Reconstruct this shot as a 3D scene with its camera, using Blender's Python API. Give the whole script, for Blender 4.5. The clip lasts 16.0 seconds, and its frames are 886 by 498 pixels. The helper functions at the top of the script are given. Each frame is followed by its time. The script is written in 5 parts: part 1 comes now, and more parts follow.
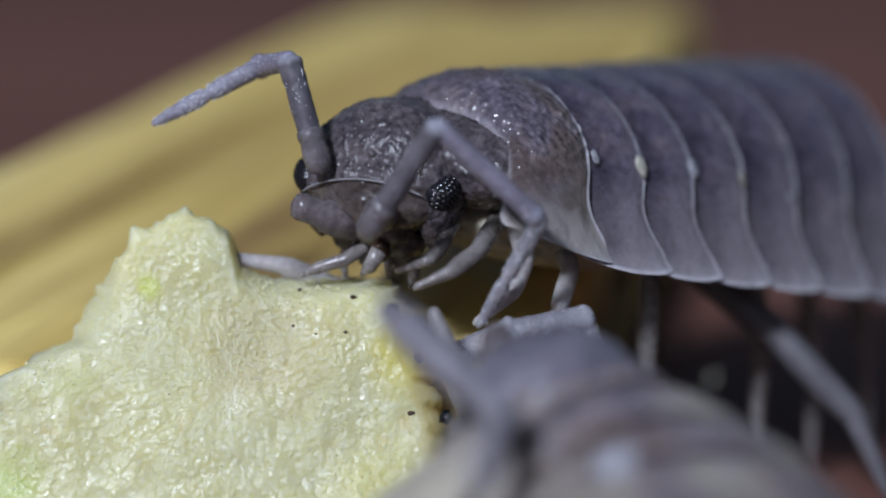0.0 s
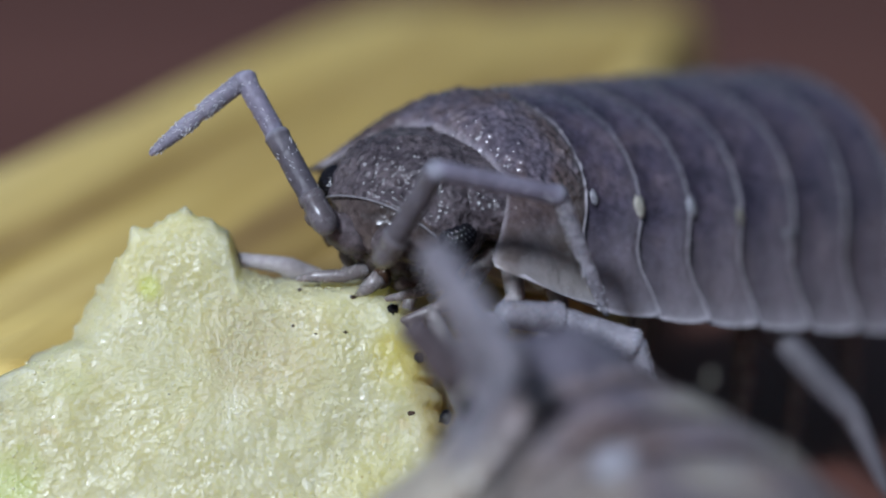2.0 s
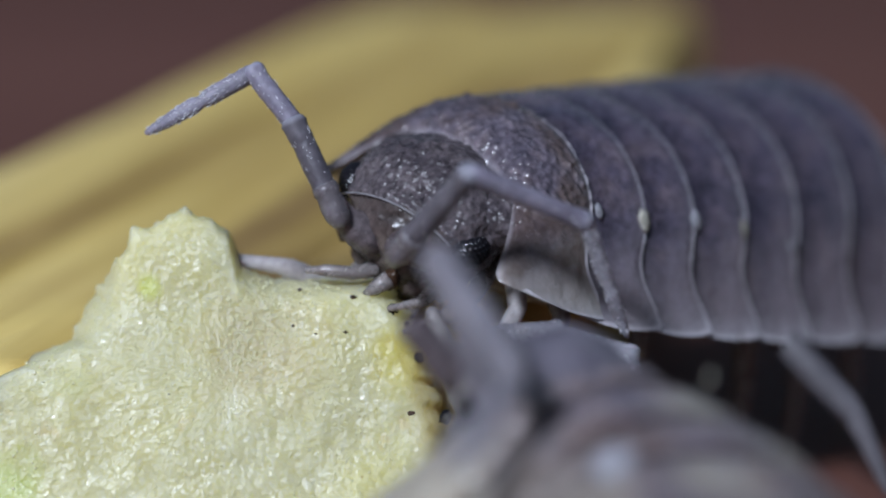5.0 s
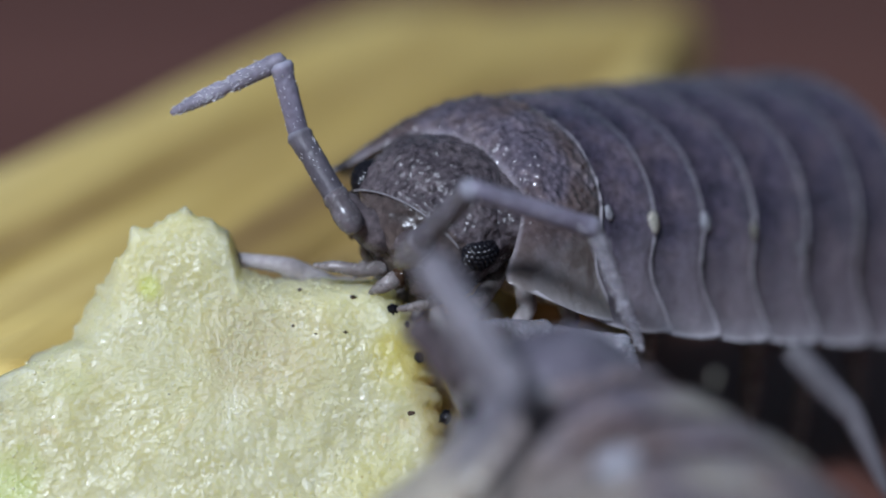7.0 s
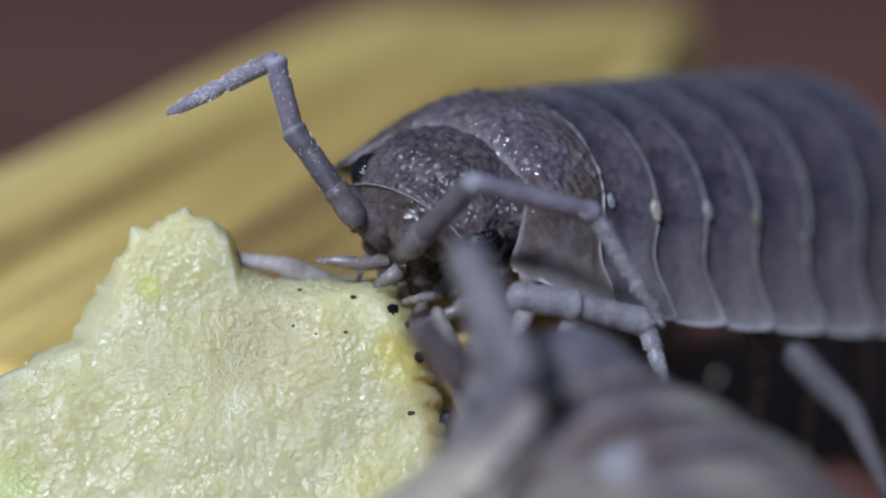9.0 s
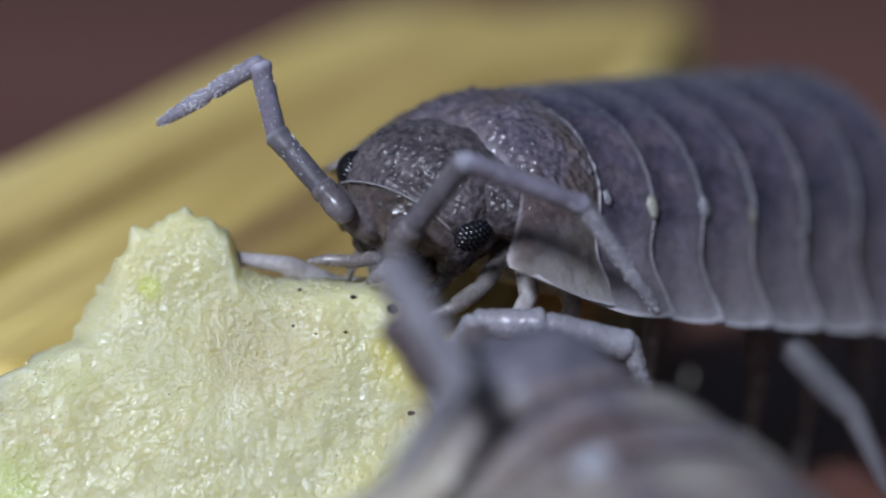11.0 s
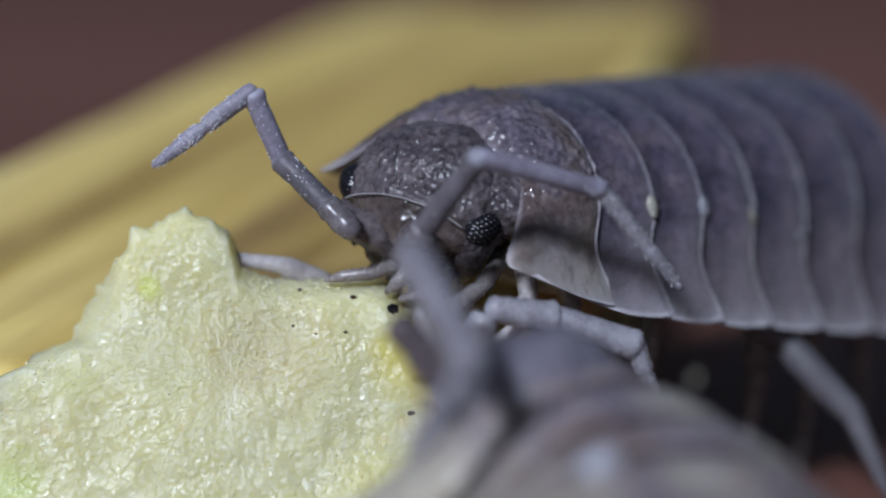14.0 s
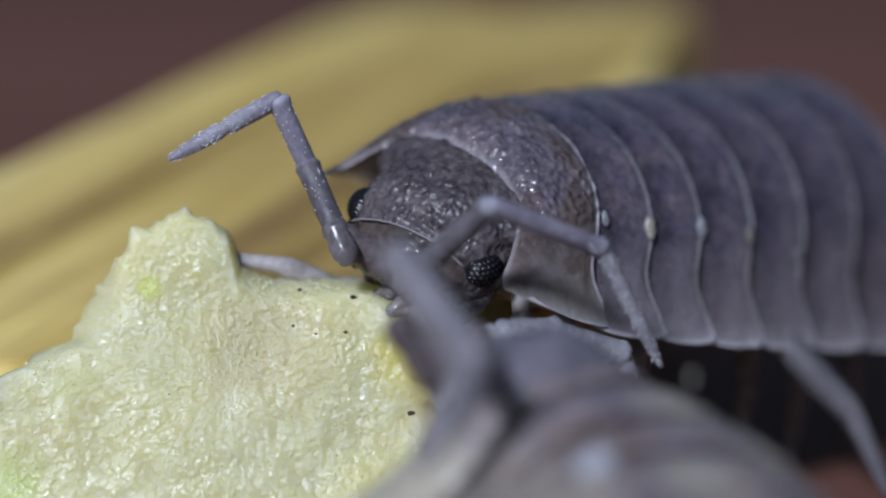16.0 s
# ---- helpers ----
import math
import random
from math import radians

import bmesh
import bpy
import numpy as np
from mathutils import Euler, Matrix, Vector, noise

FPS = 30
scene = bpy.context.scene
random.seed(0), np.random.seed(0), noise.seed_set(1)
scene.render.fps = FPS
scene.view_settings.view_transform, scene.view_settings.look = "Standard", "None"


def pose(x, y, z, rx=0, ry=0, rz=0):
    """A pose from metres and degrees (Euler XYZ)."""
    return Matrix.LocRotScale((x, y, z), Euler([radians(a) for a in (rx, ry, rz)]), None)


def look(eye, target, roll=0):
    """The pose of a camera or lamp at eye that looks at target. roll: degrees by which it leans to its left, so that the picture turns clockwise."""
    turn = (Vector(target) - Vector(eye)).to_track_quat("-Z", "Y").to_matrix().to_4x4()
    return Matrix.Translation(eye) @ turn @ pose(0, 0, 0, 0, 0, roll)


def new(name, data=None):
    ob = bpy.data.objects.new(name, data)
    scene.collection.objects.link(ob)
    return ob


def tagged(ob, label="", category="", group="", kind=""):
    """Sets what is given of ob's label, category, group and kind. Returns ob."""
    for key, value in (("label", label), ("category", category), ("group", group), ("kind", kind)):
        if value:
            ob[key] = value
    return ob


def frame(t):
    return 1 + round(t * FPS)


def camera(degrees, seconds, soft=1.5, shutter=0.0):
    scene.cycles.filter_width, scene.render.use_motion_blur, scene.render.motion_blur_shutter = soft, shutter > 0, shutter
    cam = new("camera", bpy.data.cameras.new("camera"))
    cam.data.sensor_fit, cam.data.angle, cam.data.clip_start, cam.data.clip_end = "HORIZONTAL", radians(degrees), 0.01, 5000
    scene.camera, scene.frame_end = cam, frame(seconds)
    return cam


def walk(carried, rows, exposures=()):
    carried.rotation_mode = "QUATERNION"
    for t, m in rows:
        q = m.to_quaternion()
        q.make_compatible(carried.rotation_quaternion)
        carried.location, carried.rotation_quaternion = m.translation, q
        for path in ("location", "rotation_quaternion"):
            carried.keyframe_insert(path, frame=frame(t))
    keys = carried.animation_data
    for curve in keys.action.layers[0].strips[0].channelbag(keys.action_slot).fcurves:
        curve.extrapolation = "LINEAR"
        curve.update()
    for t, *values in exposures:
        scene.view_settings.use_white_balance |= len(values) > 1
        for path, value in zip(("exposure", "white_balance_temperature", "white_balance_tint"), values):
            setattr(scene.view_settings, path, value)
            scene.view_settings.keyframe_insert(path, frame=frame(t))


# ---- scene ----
# Lengths below are in millimetres; MM turns them into metres.
MM = 0.001

# ---------------------------------------------------------------- camera
PITCH, REACH, MID = 16.0, 37.2, 4.0
eye = Vector((0, -REACH * math.cos(radians(PITCH)), MID + REACH * math.sin(radians(PITCH)))) * MM
cam = camera(16.0, 16.0, soft=2.1)
cam.data.dof.use_dof = True
cam.data.dof.focus_distance = (REACH + 0.15) * MM
cam.data.dof.aperture_fstop = 60
cam.data.dof.aperture_blades = 0
still = look(eye, (0, 0, MID * MM))
walk(cam, [(0.0, still), (16.0, still)], exposures=[(0.0, 0.0), (16.0, 0.0)])

# ---------------------------------------------------------------- light
world = bpy.data.worlds.new("world")
scene.world = world
world.use_nodes = True
wn = world.node_tree
sky = wn.nodes.new("ShaderNodeTexSky")
sky.sky_type, sky.sun_disc = "NISHITA", False
sky.sun_elevation, sky.sun_rotation = radians(41), radians(208)
wn.links.new(sky.outputs[0], wn.nodes["Background"].inputs[0])
wn.nodes["Background"].inputs[1].default_value = 0.039
# A small bright lamp near the lens, up and to the left of it.
lamp = new("lamp", bpy.data.lights.new("lamp", "AREA"))
lamp.data.shape, lamp.data.size, lamp.data.energy = "DISK", 0.022, 0.310
lamp.data.color = (0.83, 0.93, 1.14)
lamp.matrix_world = look((-0.056, -0.108, 0.108), (0, 0, 0.003))


# ---------------------------------------------------------------- material helpers
def material(name):
    m = bpy.data.materials.new(name)
    m.use_nodes = True
    nt = m.node_tree
    return m, nt, nt.nodes["Principled BSDF"]


def add(nt, kind, **values):
    n = nt.nodes.new("ShaderNode" + kind)
    for key, value in values.items():
        n.inputs[key].default_value = value
    return n


def coords(nt):
    return add(nt, "TexCoord").outputs["Object"]


def noise_tex(nt, vec, per_mm, detail=4.0, rough=0.6):
    n = add(nt, "TexNoise", Scale=per_mm * 1000.0, Detail=detail, Roughness=rough)
    nt.links.new(vec, n.inputs["Vector"])
    return n.outputs["Fac"]


def cells(nt, vec, per_mm, feature="F1"):
    n = add(nt, "TexVoronoi", Scale=per_mm * 1000.0)
    n.feature = feature
    nt.links.new(vec, n.inputs["Vector"])
    return n.outputs["Distance"]


def ramp(nt, fac, stops):
    n = nt.nodes.new("ShaderNodeValToRGB")
    while len(n.color_ramp.elements) < len(stops):
        n.color_ramp.elements.new(0.5)
    for e, (at, col) in zip(n.color_ramp.elements, stops):
        e.position = at
        e.color = (*col, 1) if not isinstance(col, float) else (col, col, col, 1)
    nt.links.new(fac, n.inputs[0])
    return n.outputs[0]


def mix(nt, fac, a, b, blend="MIX"):
    n = nt.nodes.new("ShaderNodeMix")
    n.data_type, n.blend_type = "RGBA", blend
    for socket, value in ((n.inputs[0], fac), (n.inputs[6], a), (n.inputs[7], b)):
        if hasattr(value, "links"):
            nt.links.new(value, socket)
        else:
            socket.default_value = value if isinstance(value, float) else (*value, 1)
    return n.outputs[2]


def maths(nt, op, a, b=0.0):
    n = nt.nodes.new("ShaderNodeMath")
    n.operation = op
    for socket, value in ((n.inputs[0], a), (n.inputs[1], b)):
        if hasattr(value, "links"):
            nt.links.new(value, socket)
        else:
            socket.default_value = value
    return n.outputs[0]


def bump(nt, bsdf, height, strength, mm, under=None):
    n = add(nt, "Bump", Strength=strength, Distance=mm * MM)
    nt.links.new(height, n.inputs["Height"])
    if under is not None:
        nt.links.new(under, n.inputs["Normal"])
    nt.links.new(n.outputs[0], bsdf.inputs["Normal"])
    return n.outputs[0]


# ---------------------------------------------------------------- materials
def make_shell(name="shell", rim_colour=(0.62, 0.58, 0.62), rim_from=0.952, rim_amount=0.85, flank_colour=(0.32, 0.285, 0.31), flank_amount=0.62, flank_from=0.60, bright=1.24, tint=(1.05, 1.0, 1.17), grain=0.45, gloss=(0.20, 0.42), front_shade=1.0, blotch=0.0, stain=0.0):
    """Slate-grey back plate: mottled, granular, with a pale thin rear and side edge (uv: u along, v across)."""
    m, nt, b = material(name)
    vec = coords(nt)
    base = ramp(nt, noise_tex(nt, vec, 1.6, 5.0), [(0.3, [c * bright * t for t, c in zip(tint, (0.036, 0.034, 0.046))]), (0.5, [c * bright * t for t, c in zip(tint, (0.070, 0.061, 0.074))]), (0.72, [c * bright * t for t, c in zip(tint, (0.125, 0.102, 0.100))])])
    fleck = ramp(nt, noise_tex(nt, vec, 9.0, 3.0), [(0.40, 0.66), (0.64, 1.2)])
    col = mix(nt, 1.0, base, fleck, "MULTIPLY")
    col = mix(nt, ramp(nt, cells(nt, vec, 13.0), [(0.06, 0.45), (0.20, 0.0)]), col, (0.16, 0.15, 0.17))
    if blotch:
        col = mix(nt, ramp(nt, noise_tex(nt, vec, 0.6, 3.0), [(0.50, 0.0), (0.64, blotch)]), col, (0.36, 0.33, 0.27))
        col = mix(nt, ramp(nt, noise_tex(nt, vec, 0.5, 2.0), [(0.36, blotch * 0.7), (0.48, 0.0)]), col, (0.10, 0.062, 0.050))
    uv = nt.nodes.new("ShaderNodeSeparateXYZ")
    nt.links.new(add(nt, "TexCoord").outputs["UV"], uv.inputs[0])
    side = maths(nt, "ABSOLUTE", maths(nt, "SUBTRACT", maths(nt, "MULTIPLY", uv.outputs[1], 2.0), 1.0))
    flank = ramp(nt, side, [(flank_from, 0.0), (0.97, 1.0)])
    col = mix(nt, maths(nt, "MULTIPLY", flank, flank_amount), col, flank_colour)
    thin = maths(nt, "MULTIPLY", ramp(nt, uv.outputs[0], [(0.42, 0.0), (0.96, 1.0)]), ramp(nt, side, [(0.35, 0.05), (0.9, 0.6)]))
    col = mix(nt, maths(nt, "MULTIPLY", thin, flank_amount * 1.2), col, flank_colour)
    if stain:
        col = mix(nt, ramp(nt, noise_tex(nt, vec, 1.1, 3.0), [(0.47, 0.0), (0.58, stain)]), col, (0.062, 0.038, 0.024))
    # Front of each plate darkened: pigment plus painted shade of the plate ahead.
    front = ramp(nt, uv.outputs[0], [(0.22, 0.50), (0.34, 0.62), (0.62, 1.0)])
    col = mix(nt, front_shade, col, mix(nt, 1.0, col, front, "MULTIPLY"))
    margin = ramp(nt, side, [(0.90, 0.0), (0.98, 1.0)])
    col = mix(nt, maths(nt, "MULTIPLY", margin, 0.28 * rim_amount), col, rim_colour)
    rim = maths(nt, "MULTIPLY", ramp(nt, uv.outputs[0], [(rim_from, 0.0), (rim_from + 0.02, 1.0)]), ramp(nt, side, [(0.1, 0.35), (0.6, 1.0)]))
    rim2 = ramp(nt, side, [(0.972, 0.0), (0.992, 1.0)])
    edge = maths(nt, "MAXIMUM", maths(nt, "MAXIMUM", rim, rim2), ramp(nt, uv.outputs[0], [(0.006, 0.25), (0.018, 0.0)]))
    col = mix(nt, maths(nt, "MULTIPLY", edge, rim_amount), col, rim_colour)
    nt.links.new(col, b.inputs["Base Color"])
    b.inputs["Roughness"].default_value = 0.34
    b.inputs["Specular IOR Level"].default_value = 0.4
    b.inputs["Subsurface Weight"].default_value = 0.25
    b.inputs["Subsurface Radius"].default_value = (0.00025, 0.0002, 0.0002)
    b.inputs["Subsurface Scale"].default_value = 1.0
    rough = ramp(nt, noise_tex(nt, vec, 5.0, 3.0), [(0.35, gloss[0]), (0.7, gloss[1])])
    nt.links.new(rough, b.inputs["Roughness"])
    first = bump(nt, b, noise_tex(nt, vec, 4.0, 4.0), 0.4, 0.05)
    bump(nt, b, maths(nt, "SUBTRACT", 1.0, cells(nt, vec, 12.0, "SMOOTH_F1")), grain, 0.03 + 0.03 * max(0.0, grain - 0.45), first)
    coarse = b.inputs["Normal"].links[0].from_node
    nt.links.new(ramp(nt, side, [(0.50, grain), (0.72, 0.12)]), coarse.inputs["Strength"])
    return m


def make_plain_chitin(name, dark, light, rough, sss, per_mm=6.0, lift=0.2, cuff=None, mottle=0.12, granules=0.0, clear=0.0):
    m, nt, b = material(name)
    vec = coords(nt)
    col = ramp(nt, noise_tex(nt, vec, 1.8, 4.0), [(0.3, dark), (0.7, light)])
    col = mix(nt, 1.0, col, ramp(nt, noise_tex(nt, vec, 11.0, 3.0), [(0.35, 1.0 - mottle * 1.5), (0.65, 1.0 + mottle)]), "MULTIPLY")
    if cuff:
        along = nt.nodes.new("ShaderNodeSeparateXYZ")
        nt.links.new(add(nt, "TexCoord").outputs["Generated"], along.inputs[0])
        col = mix(nt, ramp(nt, along.outputs[0], [(0.0, 0.8), (0.07, 0.0), (0.88, 0.0), (0.95, 0.85)]), col, cuff)
    nt.links.new(col, b.inputs["Base Color"])
    nt.links.new(ramp(nt, noise_tex(nt, vec, 7.0), [(0.3, rough - 0.1), (0.7, rough + 0.12)]), b.inputs["Roughness"])
    b.inputs["Subsurface Weight"].default_value = sss
    b.inputs["Subsurface Radius"].default_value = (0.0003, 0.00025, 0.00025)
    b.inputs["Transmission Weight"].default_value = clear
    b.inputs["IOR"].default_value = 1.38
    b.inputs["Subsurface Scale"].default_value = 1.0
    first = bump(nt, b, noise_tex(nt, vec, per_mm, 4.0), lift, 0.04)
    if granules:
        bump(nt, b, maths(nt, "SUBTRACT", 1.0, cells(nt, vec, per_mm, "SMOOTH_F1")), granules, 0.04, first)
    else:
        bump(nt, b, cells(nt, vec, per_mm * 2.2), lift * 0.5, 0.02, first)
    return m


def make_flesh():
    """Wet pale yellow-green vegetable flesh with crystalline sparkle and a few stains."""
    m, nt, b = material("flesh")
    vec = coords(nt)
    col = ramp(nt, noise_tex(nt, vec, 0.55, 4.0), [(0.25, (0.50, 0.46, 0.22)), (0.5, (0.535, 0.505, 0.275)), (0.75, (0.565, 0.545, 0.36))])
    col = mix(nt, ramp(nt, noise_tex(nt, vec, 3.5, 4.0), [(0.4, 0.0), (0.75, 0.35)]), col, (0.63, 0.62, 0.43))
    shift = nt.nodes.new("ShaderNodeMapping")
    shift.inputs["Location"].default_value = (0.013, 0.007, 0.003)
    nt.links.new(vec, shift.inputs[0])
    stain = ramp(nt, noise_tex(nt, shift.outputs[0], 1.3, 3.0), [(0.66, 0.0), (0.78, 0.5)])
    col = mix(nt, stain, col, (0.55, 0.36, 0.10))
    green = ramp(nt, noise_tex(nt, shift.outputs[0], 0.35, 2.0), [(0.62, 0.0), (0.75, 0.5)])
    col = mix(nt, green, col, (0.45, 0.55, 0.10))
    for centre, radius, colour, amount in (((-2.55, -1.2, 0), 0.55, (0.46, 0.53, 0.16), 0.65), ((-0.95, 1.22, 0), 0.2, (0.54, 0.58, 0.16), 0.7),
                                           ((2.1, 0.35, 0), 0.5, (0.55, 0.48, 0.12), 0.7), ((0.4, 0.45, 0), 1.0, (0.58, 0.48, 0.30), 0.35),
                                           ((1.9, -1.3, 0), 0.9, (0.60, 0.56, 0.22), 0.5)):
        far = nt.nodes.new("ShaderNodeVectorMath")
        far.operation = "DISTANCE"
        far.inputs[1].default_value = [c * MM for c in centre]
        nt.links.new(vec, far.inputs[0])
        reach = maths(nt, "DIVIDE", far.outputs["Value"], radius * MM)
        soft = ramp(nt, maths(nt, "ADD", reach, maths(nt, "MULTIPLY", maths(nt, "SUBTRACT", noise_tex(nt, vec, 2.5, 4.0), 0.5), 1.4)), [(0.35, amount), (1.0, 0.0)])
        col = mix(nt, soft, col, colour)
    speck = ramp(nt, noise_tex(nt, vec, 7.0, 2.0), [(0.74, 0.0), (0.78, 0.7)])
    col = mix(nt, speck, col, (0.25, 0.13, 0.03))
    uv = nt.nodes.new("ShaderNodeSeparateXYZ")
    nt.links.new(add(nt, "TexCoord").outputs["UV"], uv.inputs[0])
    gnawed = ramp(nt, uv.outputs[1], [(0.36, 0.0), (0.42, 1.0), (0.52, 1.0), (0.56, 0.15)])
    near_rim = ramp(nt, maths(nt, "ADD", uv.outputs[0], maths(nt, "MULTIPLY", noise_tex(nt, vec, 2.0, 4.0), 0.16)), [(0.09, 1.0), (0.24, 0.0)])
    col = mix(nt, maths(nt, "MULTIPLY", maths(nt, "MULTIPLY", gnawed, near_rim), 0.75), col, (0.50, 0.36, 0.10))
    nt.links.new(col, b.inputs["Base Color"])
    nt.links.new(ramp(nt, noise_tex(nt, vec, 1.4, 4.0), [(0.36, 0.26), (0.60, 0.50)]), b.inputs["Roughness"])
    b.inputs["Subsurface Weight"].default_value = 0.9
    b.inputs["Subsurface Radius"].default_value = (0.0012, 0.0011, 0.0007)
    b.inputs["Subsurface Scale"].default_value = 1.0
    b.inputs["Specular IOR Level"].default_value = 0.28
    first = bump(nt, b, noise_tex(nt, vec, 5.0, 4.0, 0.6), 0.25, 0.08)
    bump(nt, b, cells(nt, vec, 15.0), 0.42, 0.028, first)
    film = add(nt, "Bump", Strength=0.4, Distance=0.04 * MM)
    nt.links.new(noise_tex(nt, vec, 10.0, 2.0), film.inputs["Height"])
    nt.links.new(first, film.inputs["Normal"])
    nt.links.new(film.outputs[0], b.inputs["Coat Normal"])
    nt.links.new(ramp(nt, noise_tex(nt, vec, 2.2, 3.0), [(0.47, 0.0), (0.70, 0.42)]), b.inputs["Coat Weight"])
    b.inputs["Coat Roughness"].default_value = 0.16
    return m


def make_wood():
    """Straw-yellow wood chip with darker grain along its length (object x)."""
    m, nt, b = material("straw_wood")
    vec = coords(nt)
    squash = nt.nodes.new("ShaderNodeMapping")
    squash.inputs["Scale"].default_value = (0.08, 1.0, 1.0)
    nt.links.new(vec, squash.inputs[0])
    grain = noise_tex(nt, squash.outputs[0], 0.42, 4.0, 0.55)
    col = ramp(nt, grain, [(0.36, (0.25, 0.150, 0.046)), (0.46, (0.53, 0.375, 0.105)), (0.54, (0.73, 0.56, 0.185)), (0.7, (0.80, 0.645, 0.26))])
    col = mix(nt, ramp(nt, noise_tex(nt, vec, 0.4, 3.0), [(0.35, 0.0), (0.8, 0.5)]), col, (0.55, 0.38, 0.14))
    tone = ramp(nt, add(nt, "ObjectInfo").outputs["Random"], [(0.0, (0.80, 0.76, 0.68)), (1.0, (1.10, 1.10, 1.10))])
    nt.links.new(mix(nt, 1.0, col, tone, "MULTIPLY"), b.inputs["Base Color"])
    b.inputs["Roughness"].default_value = 0.6
    bump(nt, b, noise_tex(nt, squash.outputs[0], 2.5, 4.0), 0.6, 0.15)
    return m


def make_table():
    """Red-brown stained table top."""
    m, nt, b = material("red_brown_table")
    vec = coords(nt)
    squash = nt.nodes.new("ShaderNodeMapping")
    squash.inputs["Scale"].default_value = (0.15, 1.0, 1.0)
    nt.links.new(vec, squash.inputs[0])
    col = ramp(nt, noise_tex(nt, squash.outputs[0], 0.06, 4.0), [(0.3, (0.112, 0.046, 0.034)), (0.7, (0.175, 0.077, 0.057))])
    nt.links.new(col, b.inputs["Base Color"])
    b.inputs["Roughness"].default_value = 0.6
    b.inputs["Specular IOR Level"].default_value = 0.2
    bump(nt, b, noise_tex(nt, squash.outputs[0], 0.8, 4.0), 0.4, 0.1)
    return m


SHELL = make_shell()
BROWNSHELL = make_shell("brown_banded_shell", (0.075, 0.042, 0.036), 0.88, 0.5, (0.40, 0.36, 0.28), 0.75, 0.2, 2.45, (1.04, 1.0, 0.95), front_shade=0.3, blotch=0.8)
FRONTSHELL = make_shell("brown_front_shell", flank_colour=(0.42, 0.38, 0.35), flank_amount=0.8, flank_from=0.62, bright=1.66, tint=(1.06, 1.02, 1.02), grain=1.0, gloss=(0.12, 0.30), front_shade=0.0, stain=0.6)
HEADSKIN = make_plain_chitin("head_skin", (0.046, 0.038, 0.044), (0.122, 0.101, 0.106), 0.30, 0.2, 13.0, 0.3, mottle=0.35, granules=0.8)
PURPLEHEAD = make_plain_chitin("purple_head_skin", (0.10, 0.091, 0.115), (0.19, 0.175, 0.205), 0.32, 0.4, 8.0, 0.3, mottle=0.2)
PALEFACE = make_plain_chitin("pale_face_skin", (0.17, 0.155, 0.155), (0.30, 0.275, 0.265), 0.40, 0.6, 4.0, 0.3)
NEARLIMB = make_plain_chitin("pale_limb_skin", (0.13, 0.122, 0.14), (0.21, 0.198, 0.22), 0.50, 0.7, 6.0, 0.3)
# Brown face colour, deepened for the shade it stands in below the ridge.
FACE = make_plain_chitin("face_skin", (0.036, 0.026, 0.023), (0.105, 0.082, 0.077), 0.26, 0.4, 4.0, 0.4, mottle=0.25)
LIMB = make_plain_chitin("limb_skin", (0.19, 0.175, 0.215), (0.285, 0.268, 0.32), 0.50, 0.6, 9.0, 0.35)
JOINT = make_plain_chitin("antenna_skin", (0.155, 0.14, 0.18), (0.235, 0.218, 0.272), 0.48, 0.55, 9.0, 0.35, (0.33, 0.33, 0.39))
DARKJOINT = make_plain_chitin("dark_antenna_skin", (0.072, 0.064, 0.076), (0.115, 0.105, 0.12), 0.48, 0.35, 9.0, 0.35, (0.24, 0.24, 0.28))
RIDGE = make_plain_chitin("ridge_skin", (0.15, 0.14, 0.15), (0.25, 0.235, 0.245), 0.3, 0.4)
PALE = make_plain_chitin("pale_skin", (0.28, 0.255, 0.25), (0.41, 0.38, 0.38), 0.30, 0.7)
SPOT = make_plain_chitin("pale_spot_skin", (0.44, 0.40, 0.31), (0.60, 0.55, 0.45), 0.28, 0.5)
GREYSPOT = make_plain_chitin("grey_spot_skin", (0.30, 0.29, 0.32), (0.42, 0.41, 0.44), 0.22, 0.5)
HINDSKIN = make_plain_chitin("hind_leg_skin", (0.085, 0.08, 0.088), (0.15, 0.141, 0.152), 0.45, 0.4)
SOCKET = make_plain_chitin("socket_skin", (0.070, 0.056, 0.060), (0.14, 0.117, 0.122), 0.2, 0.5, 4.0, 0.4, mottle=0.2)
BELLY = make_plain_chitin("belly_skin", (0.34, 0.31, 0.22), (0.46, 0.42, 0.32), 0.35, 0.6, 4.0, 0.3)
BASAL = make_plain_chitin("basal_skin", (0.12, 0.105, 0.11), (0.22, 0.20, 0.215), 0.24, 0.6, 5.0, 0.3, (0.36, 0.35, 0.39), clear=0.25)
GLASSY = make_plain_chitin("glassy_skin", (0.20, 0.175, 0.168), (0.34, 0.31, 0.30), 0.22, 0.65, 4.0, 0.3, clear=0.35)
CLEAR = make_plain_chitin("clear_limb_skin", (0.34, 0.33, 0.37), (0.52, 0.50, 0.55), 0.24, 0.5, 6.0, 0.35, (0.55, 0.55, 0.60), clear=0.5)
JAW = make_plain_chitin("jaw_brown", (0.02, 0.011, 0.007), (0.06, 0.032, 0.018), 0.3, 0.1)
EYE = make_plain_chitin("eye_black", (0.004, 0.004, 0.006), (0.012, 0.011, 0.014), 0.17, 0.0, 4.0, 0.05)
FLESH = make_flesh()
BRISTLE = make_plain_chitin("pale_bristle", (0.62, 0.62, 0.66), (0.80, 0.80, 0.84), 0.35, 0.0)
MOIST, moist_nodes, moist_shader = material("moisture")
moist_shader.inputs["Base Color"].default_value = (0.58, 0.56, 0.34, 1)
